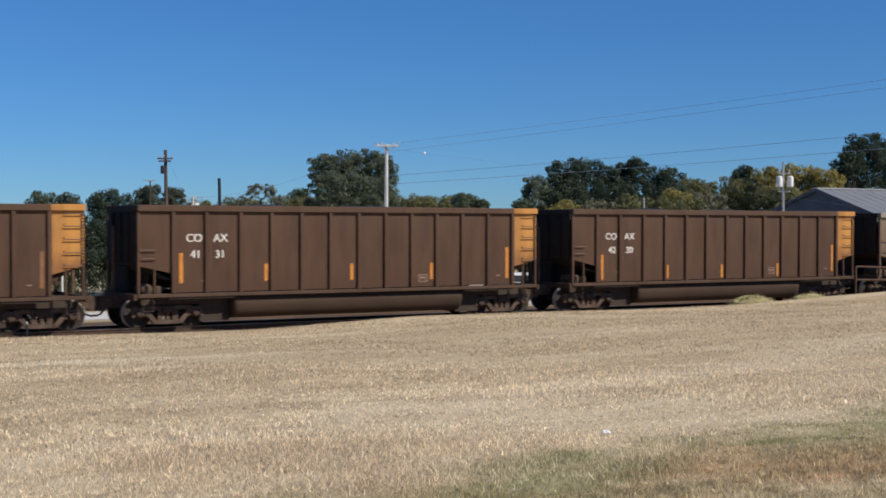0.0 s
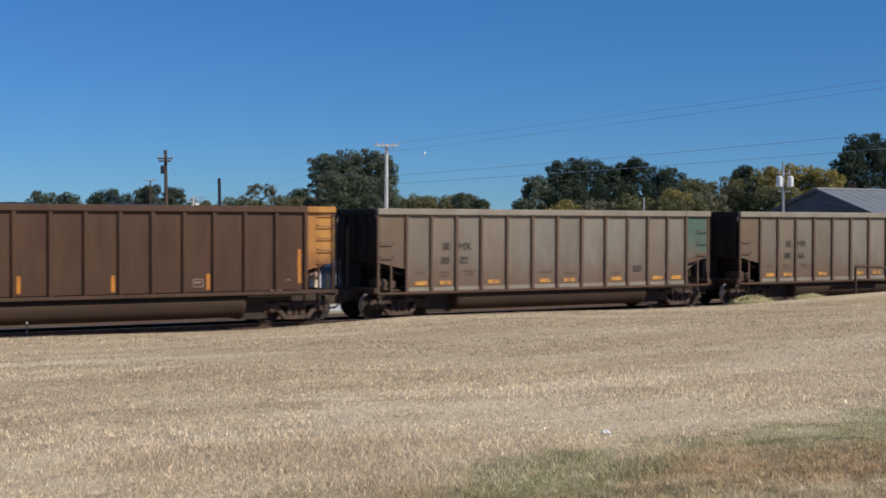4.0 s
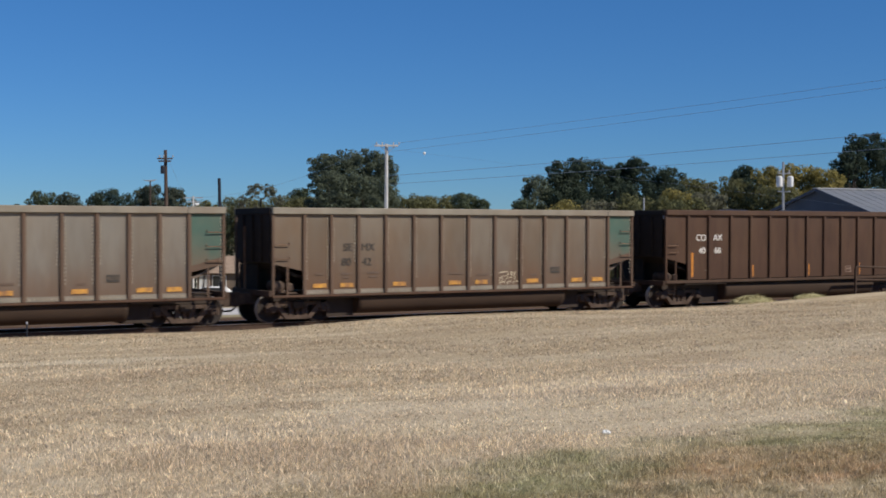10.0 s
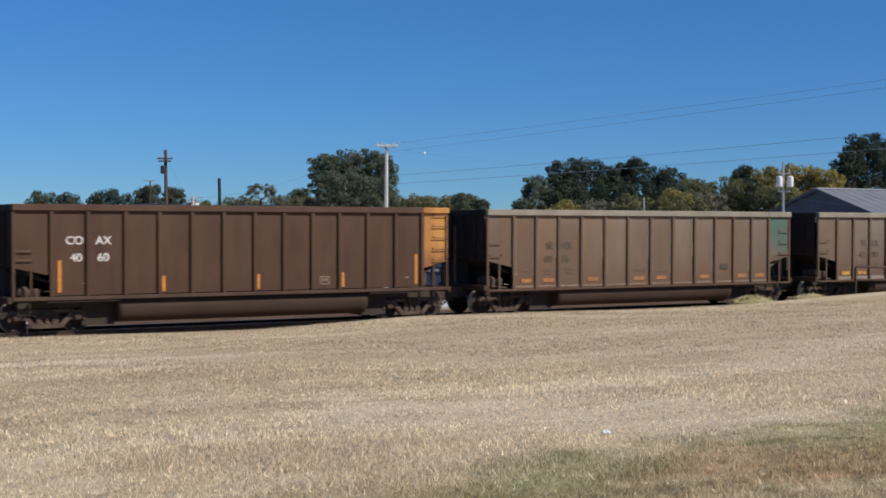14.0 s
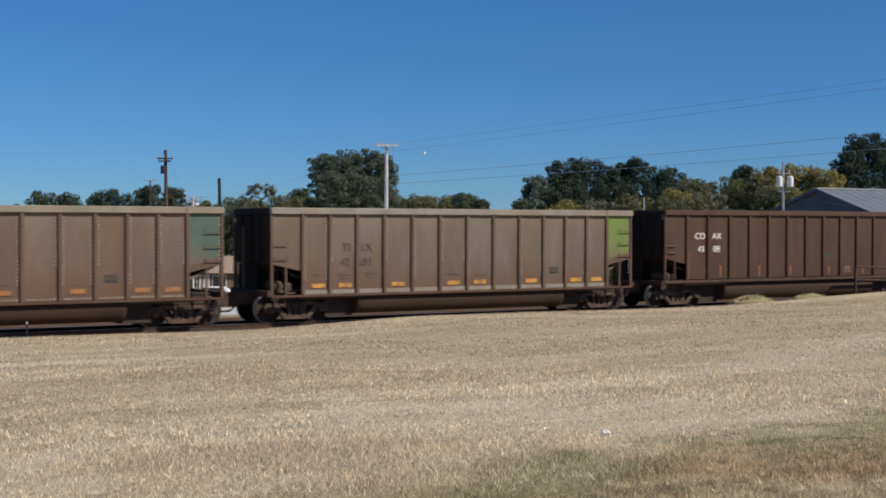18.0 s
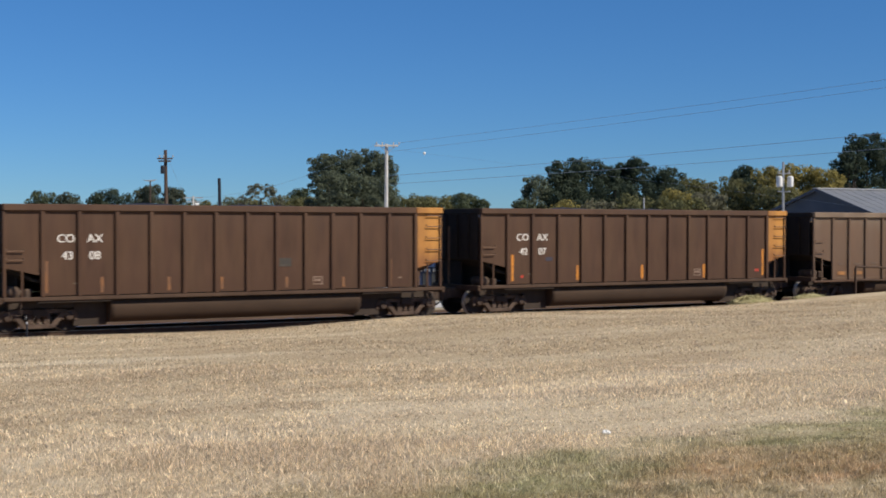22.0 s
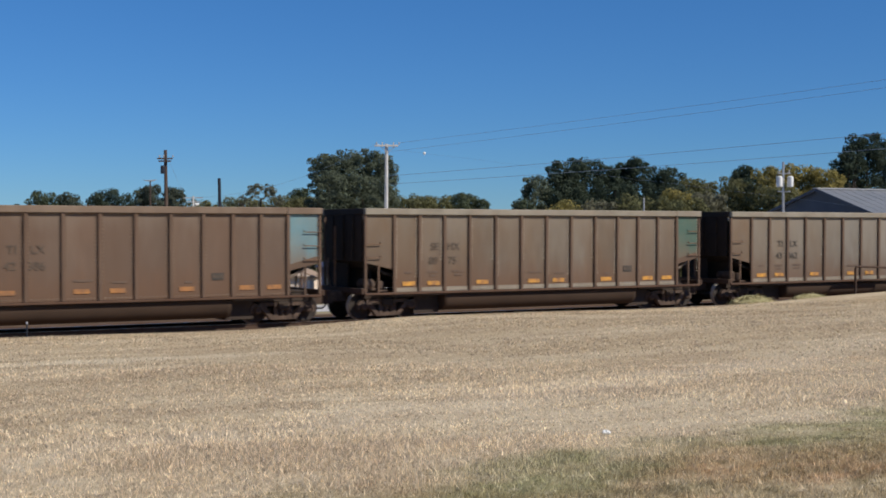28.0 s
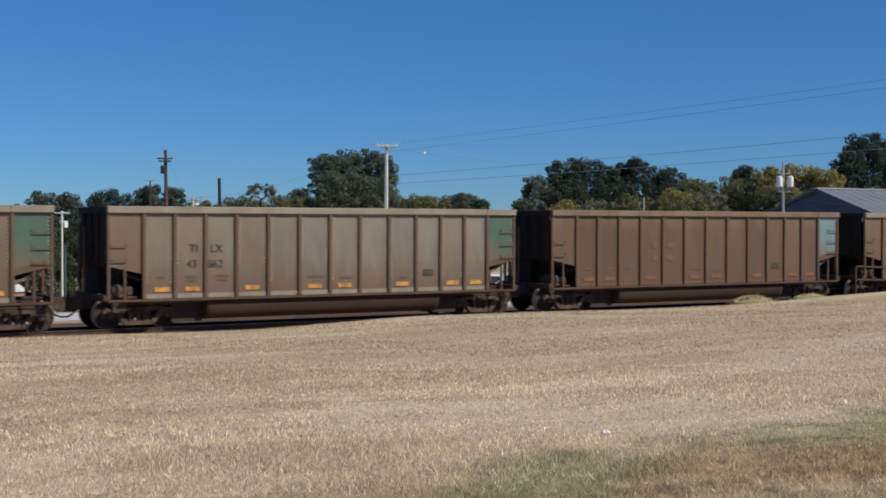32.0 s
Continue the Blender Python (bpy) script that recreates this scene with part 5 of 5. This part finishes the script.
def house(x, y, rot, w, d, wall_h, roof_h, wall_m, roof_m, label, windows=(), doors=(), gable="x", posts=(), hip=0.0, over=0.35, name="house"):
    """A house: front wall on -y of its own space; ridge along x (or y); windows and doors on the front."""
    b = gz(x, y) - 0.05
    root = thing(name, label, "house" if name == "house" else "building", pose(x, y, b, 0, 0, rot))
    hw, hd = w / 2, d / 2
    part("wall", box(bmesh.new(), -hw, hw, -hd, hd, 0, wall_h), wall_m, root)
    t = 0.12
    bm = bmesh.new()
    if gable == "x":
        e = hd + over
        k = hip * hw
        v = [bm.verts.new(p) for p in ((-hw - over, -e, wall_h - 0.08), (hw + over, -e, wall_h - 0.08), (hw + over, e, wall_h - 0.08), (-hw - over, e, wall_h - 0.08), (-hw - over + k, 0, wall_h + roof_h), (hw + over - k, 0, wall_h + roof_h))]
        for f in ((0, 1, 5, 4), (2, 3, 4, 5), (3, 0, 4), (1, 2, 5), (3, 2, 1, 0)):
            bm.faces.new([v[i] for i in f])
    else:
        e = hw + over
        v = [bm.verts.new(p) for p in ((-e, -hd - over, wall_h - 0.08), (e, -hd - over, wall_h - 0.08), (e, hd + over, wall_h - 0.08), (-e, hd + over, wall_h - 0.08), (0, -hd - over, wall_h + roof_h), (0, hd + over, wall_h + roof_h))]
        for f in ((0, 4, 5, 3), (1, 2, 5, 4), (0, 1, 4), (2, 3, 5), (3, 2, 1, 0)):
            bm.faces.new([v[i] for i in f])
    part("roof", bm, roof_m, root)
    if gable == "y":
        bm = bmesh.new()
        prism(bm, ((-hw + 0.1, wall_h + 0.02), (hw - 0.1, wall_h + 0.02), (0, wall_h + roof_h * 0.9)), "y", -hd - over - 0.03, -hd - over - 0.004)
        part("gable", bm, M_ROOF_WHITE if roof_m is M_ROOF_WHITE else wall_m, root)
    for px, pz, pw, ph in windows:
        window_unit(root, px, pz, pw, ph, -hd)
    for px, pw in doors:
        part("door", box(bmesh.new(), px - pw / 2, px + pw / 2, -hd - 0.05, -hd - 0.003, 0.02, 2.05), M_WHITE, root)
    for px in posts:
        part("porch_post", box(bmesh.new(), px - 0.06, px + 0.06, -hd - over - 0.9, -hd - over - 0.78, 0, wall_h - 0.1), M_WHITE, root)
    if posts:
        part("porch_roof", box(bmesh.new(), min(posts) - 0.3, max(posts) + 0.3, -hd - over - 1.0, -hd - 0.003, wall_h - 0.1, wall_h - 0.02), roof_m, root)
    return root


house(48.2, 118.5, -31, 10.5, 7.0, 2.3, 1.45, M_WALL_BROWN, M_ROOF_BEIGE, "low brown house with a beige hip roof", [(-4.2, 1.4, 0.9, 1.1), (-1.6, 1.4, 1.2, 1.1), (3.0, 1.4, 1.2, 1.1)], [(-3.0, 0.95), (1.0, 0.95)], posts=(1.6, 2.8, 4.0, 5.0), hip=0.45)
house(46.8, 104.5, -30, 4.6, 6.0, 2.35, 1.05, M_WALL_CREAM, M_ROOF_BEIGE, "cream boarded garage with a gabled roof", [(-1.5, 1.5, 0.5, 0.9)], [(1.7, 0.8)], gable="y")
house(23.2, 106.6, 8, 2.7, 3.4, 1.55, 1.05, M_WALL_BRICK, M_ROOF_WHITE, "small pale brick shed with a white gable", [(-0.6, 0.95, 0.4, 0.5)], gable="y", over=0.15)


def dark_shop():
    """A dark metal building with small white lights under its eave and white framed openings."""
    root = house(51.7, 94.9, -31, 11.5, 5.0, 2.95, 0.4, M_WALL_NAVY, M_WALL_NAVY, "dark blue metal building with white lights under the eave", name="workshop", hip=0.1)
    y = -2.5
    for x0, x1 in ((0.0, 0.55), (1.4, 1.9), (2.1, 2.45), (2.6, 3.1), (3.3, 3.8), (4.0, 4.2), (4.4, 4.9), (5.1, 5.5)):
        part("eave_light", bevel(box(bmesh.new(), x0, x1, y - 0.06, y - 0.003, 2.50, 2.72), 0.015), M_WHITE, root)
    for x, w, z0, z1 in ((-5.68, 0.14, 1.2, 2.5), (-4.4, 0.12, 1.2, 2.6), (-3.25, 0.34, 0.9, 2.5), (-0.2, 0.22, 1.0, 2.6), (0.45, 0.16, 1.1, 2.4), (1.0, 0.32, 1.1, 2.3), (4.82, 0.24, 1.1, 2.4)):
        part("door_frame", bevel(box(bmesh.new(), x - w / 2, x + w / 2, y - 0.05, y - 0.003, z0, z1), 0.01), M_WHITE, root)
    for x in (-2.65, -2.1, -1.55, -1.0, 1.55, 2.05):
        part("wall_batten", bevel(box(bmesh.new(), x - 0.05, x + 0.05, y - 0.04, y - 0.003, 0.6, 2.45), 0.01), M_GALV, root)
    for x in (-5.1, -3.8, -2.35, -1.8, -1.25, -0.6, 2.7, 3.4, 4.2):
        part("window", box(bmesh.new(), x - 0.2, x + 0.2, y - 0.04, y - 0.003, 0.9, 2.35), M_GLASS, root)


dark_shop()


def garage_doors():
    """Board seams on the cream garage front."""
    root = thing("garage_door", "wide cream panelled garage door, closed", "door", pose(46.8, 104.5, gz(46.8, 104.5) - 0.05, 0, 0, -30))
    for i in range(6):
        part("panel", box(bmesh.new(), -0.95 + i * 0.34, -0.95 + i * 0.34 + 0.31, -3.06, -3.01, 0.05, 2.0), M_WALL_CREAM, root)


garage_doors()


def warehouse():
    gx, ridge_y, ridge_z, pitch, hw, x1 = 66.44, 62.9, 5.68, 0.345, 8.4, 104.0
    base = -1.9
    root = thing("warehouse", "long metal warehouse with a blue-grey gabled roof", "building", pose(gx, ridge_y, base))
    eave = ridge_z - base - hw * pitch
    top = ridge_z - base
    L = x1 - gx
    part("wall", box(bmesh.new(), 0.05, L - 0.05, -hw + 0.3, hw - 0.3, 0, eave - 0.02), M_WALL_METAL, root)
    bm = bmesh.new()
    prism(bm, ((-hw + 0.3, eave), (hw - 0.3, eave), (0, top - 0.12)), "x", 0.05, 0.15)
    part("gable", bm, M_GABLE_SHADE, root, "blue-grey gable sheeting with its shade painted in")
    for s in (-1, 1):
        bm = bmesh.new()
        prism(bm, ((0, top), (s * hw, eave), (s * hw, eave - 0.08), (0, top - 0.08)), "x", -0.25, L + 0.25)
        part("roof", bm, M_ROOF_BLUE, root)
        for i in range(40):
            x = -0.2 + i * (L + 0.3) / 40
            bm = bmesh.new()
            prism(bm, ((s * 0.05, top - 0.01), (s * hw, eave + 0.006), (s * hw, eave + 0.010), (s * 0.05, top + 0.003)), "x", x, x + 0.02)
            part("roof_seam", bm, M_ROOF_BLUE, root)
    part("ridge_cap", bevel(box(bmesh.new(), -0.3, L + 0.3, -0.22, 0.22, top - 0.03, top + 0.05), 0.02), M_GALV, root)
    for s in (-1, 1):
        bm = bmesh.new()
        prism(bm, ((0, top + 0.02), (s * (hw + 0.02), eave + 0.02), (s * (hw + 0.02), eave - 0.16), (0, top - 0.16)), "x", -0.29, -0.253)
        part("rake_trim", bm, M_GABLE_SHADE, root)


warehouse()


def parked_car(x, y, rot, paint, label, van=False):
    b = gz(x, y) + 0.045
    root = thing("parked_car", label, "car", pose(x, y, b, 0, 0, rot), "parked cars")
    out = [(-2.2, 0.32), (-2.22, 0.75), (-2.1, 0.92), (-1.55, 0.98), (-1.1, 1.42), (0.55, 1.46), (1.15, 1.0), (2.0, 0.85), (2.2, 0.6), (2.2, 0.32)]
    if van:
        out = [(-2.3, 0.35), (-2.35, 0.9), (-2.25, 1.75), (-1.9, 1.9), (0.9, 1.88), (1.55, 1.15), (2.25, 0.95), (2.35, 0.6), (2.35, 0.35)]
    part("body", bevel(prism(bmesh.new(), out, "y", -0.85, 0.85), 0.06), paint, root)
    gl = [(-1.4, 1.0), (-1.05, 1.36), (0.5, 1.40), (0.98, 1.02)] if not van else [(-2.0, 1.25), (-2.0, 1.72), (0.85, 1.74), (1.3, 1.22)]
    for s in (-1, 1):
        part("side_glass", prism(bmesh.new(), gl, "y", s * 0.853, s * 0.865), M_GLASS, root)
        for wx in (-1.35, 1.35):
            w = part("wheel", disc(bmesh.new(), [(0.20, 0.86 * s - 0.1 * s), (0.32, 0.86 * s - 0.1 * s), (0.32, 0.86 * s + 0.03 * s), (0.19, 0.86 * s + 0.03 * s)], 18), M_RUBBER, root, m=pose(wx, 0, 0.32))
            part("rim", disc(bmesh.new(), [(0.19, 0.87 * s), (0.19, 0.9 * s), (0.05, 0.905 * s)], 14), M_GALV, w)
    for y_ in (-0.6, 0.6):
        part("headlight", box(bmesh.new(), 2.15, 2.24, y_ - 0.18, y_ + 0.18, 0.62, 0.76), M_GLASS, root)


parked_car(39.5, 104.0, 150, M_CAR_WHITE, "white sedan parked in front of a house")
parked_car(47.6, 87.6, -30, M_CAR_GREY, "grey sedan parked before a dark blue building")
parked_car(62.5, 87.0, -35, M_CAR_WHITE, "white van parked below trees", True)

parked_car(52.2, 81.7, -20, M_CAR_WHITE, "white van parked on the pale yard", True)
parked_car(53.6, 80.9, 150, M_CAR_WHITE, "white sedan parked on the pale yard")
parked_car(55.1, 80.0, -25, M_CAR_WHITE, "white van parked near dark oaks", True)
parked_car(56.7, 79.0, 150, M_CAR_WHITE, "white sedan parked under dark oaks")


def lot():
    """A pale concrete yard that follows the slope."""
    xs, ys = np.linspace(-30, 95, 26), np.linspace(63, 83, 20)
    X, Y = np.meshgrid(xs, ys)
    X = X + (Y - 64) * 0.25
    n, k = len(xs), len(ys)
    Z = -0.45 - np.clip(Y - 44.0, 0, 61) * 0.0485 + 0.02
    i = (np.arange(k - 1)[:, None] * n + np.arange(n - 1)[None, :]).ravel()
    top = np.stack([X, Y, Z], -1).reshape(-1, 3)
    tagged(new("pavement", np_mesh("pavement", top, np.stack([i, i + 1, i + 1 + n, i + n], -1), M_ASPHALT_WHITE)), "pale concrete road behind the railway", "pavement", kind="structure")


lot()


def white_box(x, y, z0, z1, w, label):
    """A white cabinet or tank on a dark post."""
    b = gz(x, y)
    root = thing("white_box", label, "utility box", pose(x, y, b))
    part("box", bevel(box(bmesh.new(), -w / 2, w / 2, -0.12, 0.12, z0 - b, z1 - b), 0.06), M_WHITE, root)
    part("lid", bevel(box(bmesh.new(), -w / 2 - 0.02, w / 2 + 0.02, -0.14, 0.14, z1 - b + 0.003, z1 - b + 0.05), 0.01), M_GALV, root)
    part("post", tube(bmesh.new(), [(0, 0, -0.1), (0, 0, z0 - b + 0.03)], 0.07, 8), M_POLE_DARK, root)


white_box(34.05, 103.0, -0.5, 0.15, 0.42, "small white utility box on a dark post")
white_box(36.8, 103.7, -2.2, -1.25, 0.5, "rounded white tank on a short post")

# ---- along the near edge of the track ----


def pipe_stand():
    """A rusty pipe railing at a culvert beside the track."""
    x, y = 42.55, 38.2
    b = gz(x, y)
    root = thing("pipe_railing", "rusty bent pipe railing beside the track", "railing", pose(x, y, b))
    h = 1.50 - b
    part("post", tube(bmesh.new(), [(0, 0, -0.2), (0, 0, h - 0.08), (0.05, 0, h - 0.02), (0.12, 0, h)], 0.05, 8), M_OLD_PIPE, root)
    part("rail", tube(bmesh.new(), [(0.1, 0, h), (2.6, 0.1, h - 0.1)], 0.045, 8), M_OLD_PIPE, root)
    part("lower_rail", tube(bmesh.new(), [(0.04, 0, h - 0.55), (2.6, 0.1, h - 0.62)], 0.045, 8), M_OLD_PIPE, root)
    part("strut", tube(bmesh.new(), [(-1.4, -0.05, 0.02), (-0.6, 0, 0.16), (-0.04, 0, 0.52)], 0.035, 8), M_OLD_PIPE, root)
    part("post", tube(bmesh.new(), [(2.6, 0.1, -0.2), (2.6, 0.1, h - 0.09)], 0.05, 8), M_OLD_PIPE, root)


pipe_stand()


def mound(x, y, rx, ry, h, material, label, seed, name="grass_heap", n=2600):
    rs = np.random.RandomState(seed)
    b = gz(x, y)
    root = thing(name, label, "grass heap", pose(x, y, b - 0.05))
    bm = bmesh.new()
    bmesh.ops.create_icosphere(bm, subdivisions=4, radius=1)
    for v in bm.verts:
        k = 1 + 0.16 * noise.noise(v.co * 2.3 + Vector((seed, 0, 0))) + 0.08 * noise.noise(v.co * 7)
        v.co = Vector((v.co.x * rx * k, v.co.y * ry * k, max(-0.1, v.co.z * h * k)))
        v.co.z += 0.02
    part("core", bm, material, root)
    a = rs.uniform(0, math.tau, n)
    q = np.sqrt(rs.uniform(0, 1, n))
    c = np.stack([np.cos(a) * q * rx, np.sin(a) * q * ry, np.sqrt(np.maximum(0, 1 - q * q)) * h * 0.98], 1)
    d = rs.normal(size=(n, 3)) * np.array([0.09, 0.09, 0.05]) + np.array([0, 0, 0.03])
    w = rs.normal(size=(n, 3)) * 0.01
    v = np.stack([c - w, c + w, c + d], 1).reshape(-1, 3)
    tagged(link_mesh("blades", np_mesh("blades", v, np.arange(n * 3).reshape(n, 3), material), root), kind="stuff")


mound(36.4, 37.75, 1.15, 0.5, 0.46, M_HAY, "heap of cut grey-green grass beside the ballast", 3)
for i, (x, y, r) in enumerate(((38.9, 37.6, 0.14), (39.3, 37.55, 0.17), (39.7, 37.7, 0.13), (38.5, 37.7, 0.10))):
    bm = bmesh.new()
    bmesh.ops.create_icosphere(bm, subdivisions=2, radius=1)
    for v in bm.verts:
        k = 1 + 0.3 * noise.noise(v.co * 1.7 + Vector((i * 5, 1, 2)))
        v.co = Vector((v.co.x * r * 1.4 * k, v.co.y * r * k, v.co.z * r * 0.7 * k))
    tagged(part("rubble_stone", bm, M_ROCK, m=pose(x, y, gz(x, y) + r * 0.3)), "pale rubble stone at the field's edge", "stone", "rubble stones")
mound(39.3, 37.6, 0.95, 0.35, 0.27, M_HAY, "low clump of dry grass round rubble", 5, n=900)


def stake():
    b = gz(9.11, 38.6)
    root = thing("marker_stake", "small white-topped stake beside the rail", "stake", pose(9.11, 38.6, b))
    part("shaft", tube(bmesh.new(), [(0, 0, -0.1), (0, 0, 0.38 - b)], 0.025, 8), M_POLE_DARK, root)
    part("cap", bevel(box(bmesh.new(), -0.03, 0.03, -0.03, 0.03, 0.32 - b, 0.39 - b), 0.01), M_GALV, root)


stake()


def litter():
    bm = bmesh.new()
    bmesh.ops.create_icosphere(bm, subdivisions=3, radius=1)
    for v in bm.verts:
        k = 1 + 0.5 * noise.noise(v.co * 2.6) + 0.25 * noise.noise(v.co * 6.5)
        v.co = Vector((v.co.x * 0.055 * k, v.co.y * 0.035 * k, v.co.z * 0.022 * k))
    tagged(part("crumpled_paper", bm, M_WHITE, m=pose(8.0, 10.3, gz(8.0, 10.3) + 0.035, 5, 8, 30)), "crumpled white paper lying in dry grass", "litter")


litter()

# ---- dry mown grass ----


def grass(name, r0, r1, density, h, w, label, seed, spread=1.1, material=None):
    """Blades over a sector of the field in front of the track."""
    rs = np.random.RandomState(seed)
    a0, a1 = 0.5368 - 0.42, 0.5368 + 0.42
    n = int(density * (a1 - a0) * (r1 * r1 - r0 * r0) / 2)
    r = np.sqrt(rs.uniform(r0 * r0, r1 * r1, n))
    a = rs.uniform(a0, a1, n)
    x, y = np.sin(a) * r, np.cos(a) * r
    tuft = np.sin(x * 2.1 + np.sin(y * 1.7) * 2) * np.sin(y * 2.6 + np.sin(x * 1.3) * 2)
    keep = (y < 37.9) & (rs.uniform(-1.6, 1.0, n) < tuft)
    x, y, n = x[keep], y[keep], int(keep.sum())
    z = ground_z(x, y)
    hh = h * rs.uniform(0.45, 1.25, n) * (1 + 0.35 * np.sin(x * 0.7 + y * 0.4))
    lean = rs.normal(0, spread, (n, 2)) * hh[:, None]
    phi = rs.uniform(0, math.tau, n)
    dx, dy = np.cos(phi) * w * rs.uniform(0.6, 1.4, n), np.sin(phi) * w * rs.uniform(0.6, 1.4, n)
    p0 = np.stack([x - dx, y - dy, z - 0.004], 1)
    p1 = np.stack([x + dx, y + dy, z - 0.004], 1)
    p2 = np.stack([x + lean[:, 0], y + lean[:, 1], z + hh], 1)
    v = np.stack([p0, p1, p2], 1).reshape(-1, 3)
    me = np_mesh(name, v, np.arange(n * 3).reshape(n, 3), material or BLADE)
    tagged(new(name, me), label, "grass", kind="stuff")


BLADE = ground_material(True, 0.7, 1.6)
grass("field_grass", 5.5, 13, 3800, 0.022, 0.0045, "short dry mown grass stubble with green tufts", 1)
grass("field_grass", 13, 22, 1300, 0.024, 0.0075, "dry straw-coloured mown grass", 2)
grass("field_grass", 22, 52, 220, 0.028, 0.013, "dry straw-coloured mown grass by the track", 3)
STALK = ground_material(True, 1.05, 2.4)
grass("grass_stalks", 5.5, 13, 1400, 0.041, 0.0050, "pale upright stalks left standing by the mower", 4, 0.5, STALK)
grass("grass_stalks", 13, 24, 450, 0.043, 0.0078, "pale upright stalks in the dry field", 5, 0.5, STALK)
grass("grass_stalks", 24, 52, 45, 0.045, 0.010, "pale dry stalks near the track", 6, 0.5, STALK)


def ballast_stones():
    """Pale loose stones on the near shoulder of the track."""
    rs = np.random.RandomState(9)
    n = 1500
    x = rs.uniform(-12, 60, n)
    y = 38.85 + rs.normal(0, 0.25, n)
    z = ground_z(x, y) + rs.uniform(-0.01, 0.015, n)
    keep = np.sin(x * 1.9) + np.sin(x * 0.63 + 1) + rs.uniform(-1.2, 1.2, n) > -0.2
    x, y, z, n = x[keep], y[keep], z[keep], int(keep.sum())
    base = np.array([(1, 0, 0), (-1, 0, 0), (0, 1, 0), (0, -1, 0), (0, 0, 1), (0, 0, -1)], dtype=float)
    tri = np.array([(0, 2, 4), (2, 1, 4), (1, 3, 4), (3, 0, 4), (2, 0, 5), (1, 2, 5), (3, 1, 5), (0, 3, 5)])
    size = rs.uniform(0.02, 0.045, (n, 1, 1)) * rs.uniform(0.7, 1.4, (n, 1, 3))
    v = base[None] * size * rs.uniform(0.7, 1.2, (n, 6, 1)) + np.stack([x, y, z], 1)[:, None]
    f = tri[None] + (np.arange(n) * 6)[:, None, None]
    me = np_mesh("ballast_stones", v.reshape(-1, 3), f.reshape(-1, 3), M_STONE)
    tagged(new("ballast_stones", me), "loose pale ballast stones beside the rail", "ballast", kind="stuff")


M_STONE = mat("pale_ballast_stone", (0.25, 0.18, 0.125), (0.15, 0.10, 0.068), 0.9, 0, 6, 6)
ballast_stones()

motions()
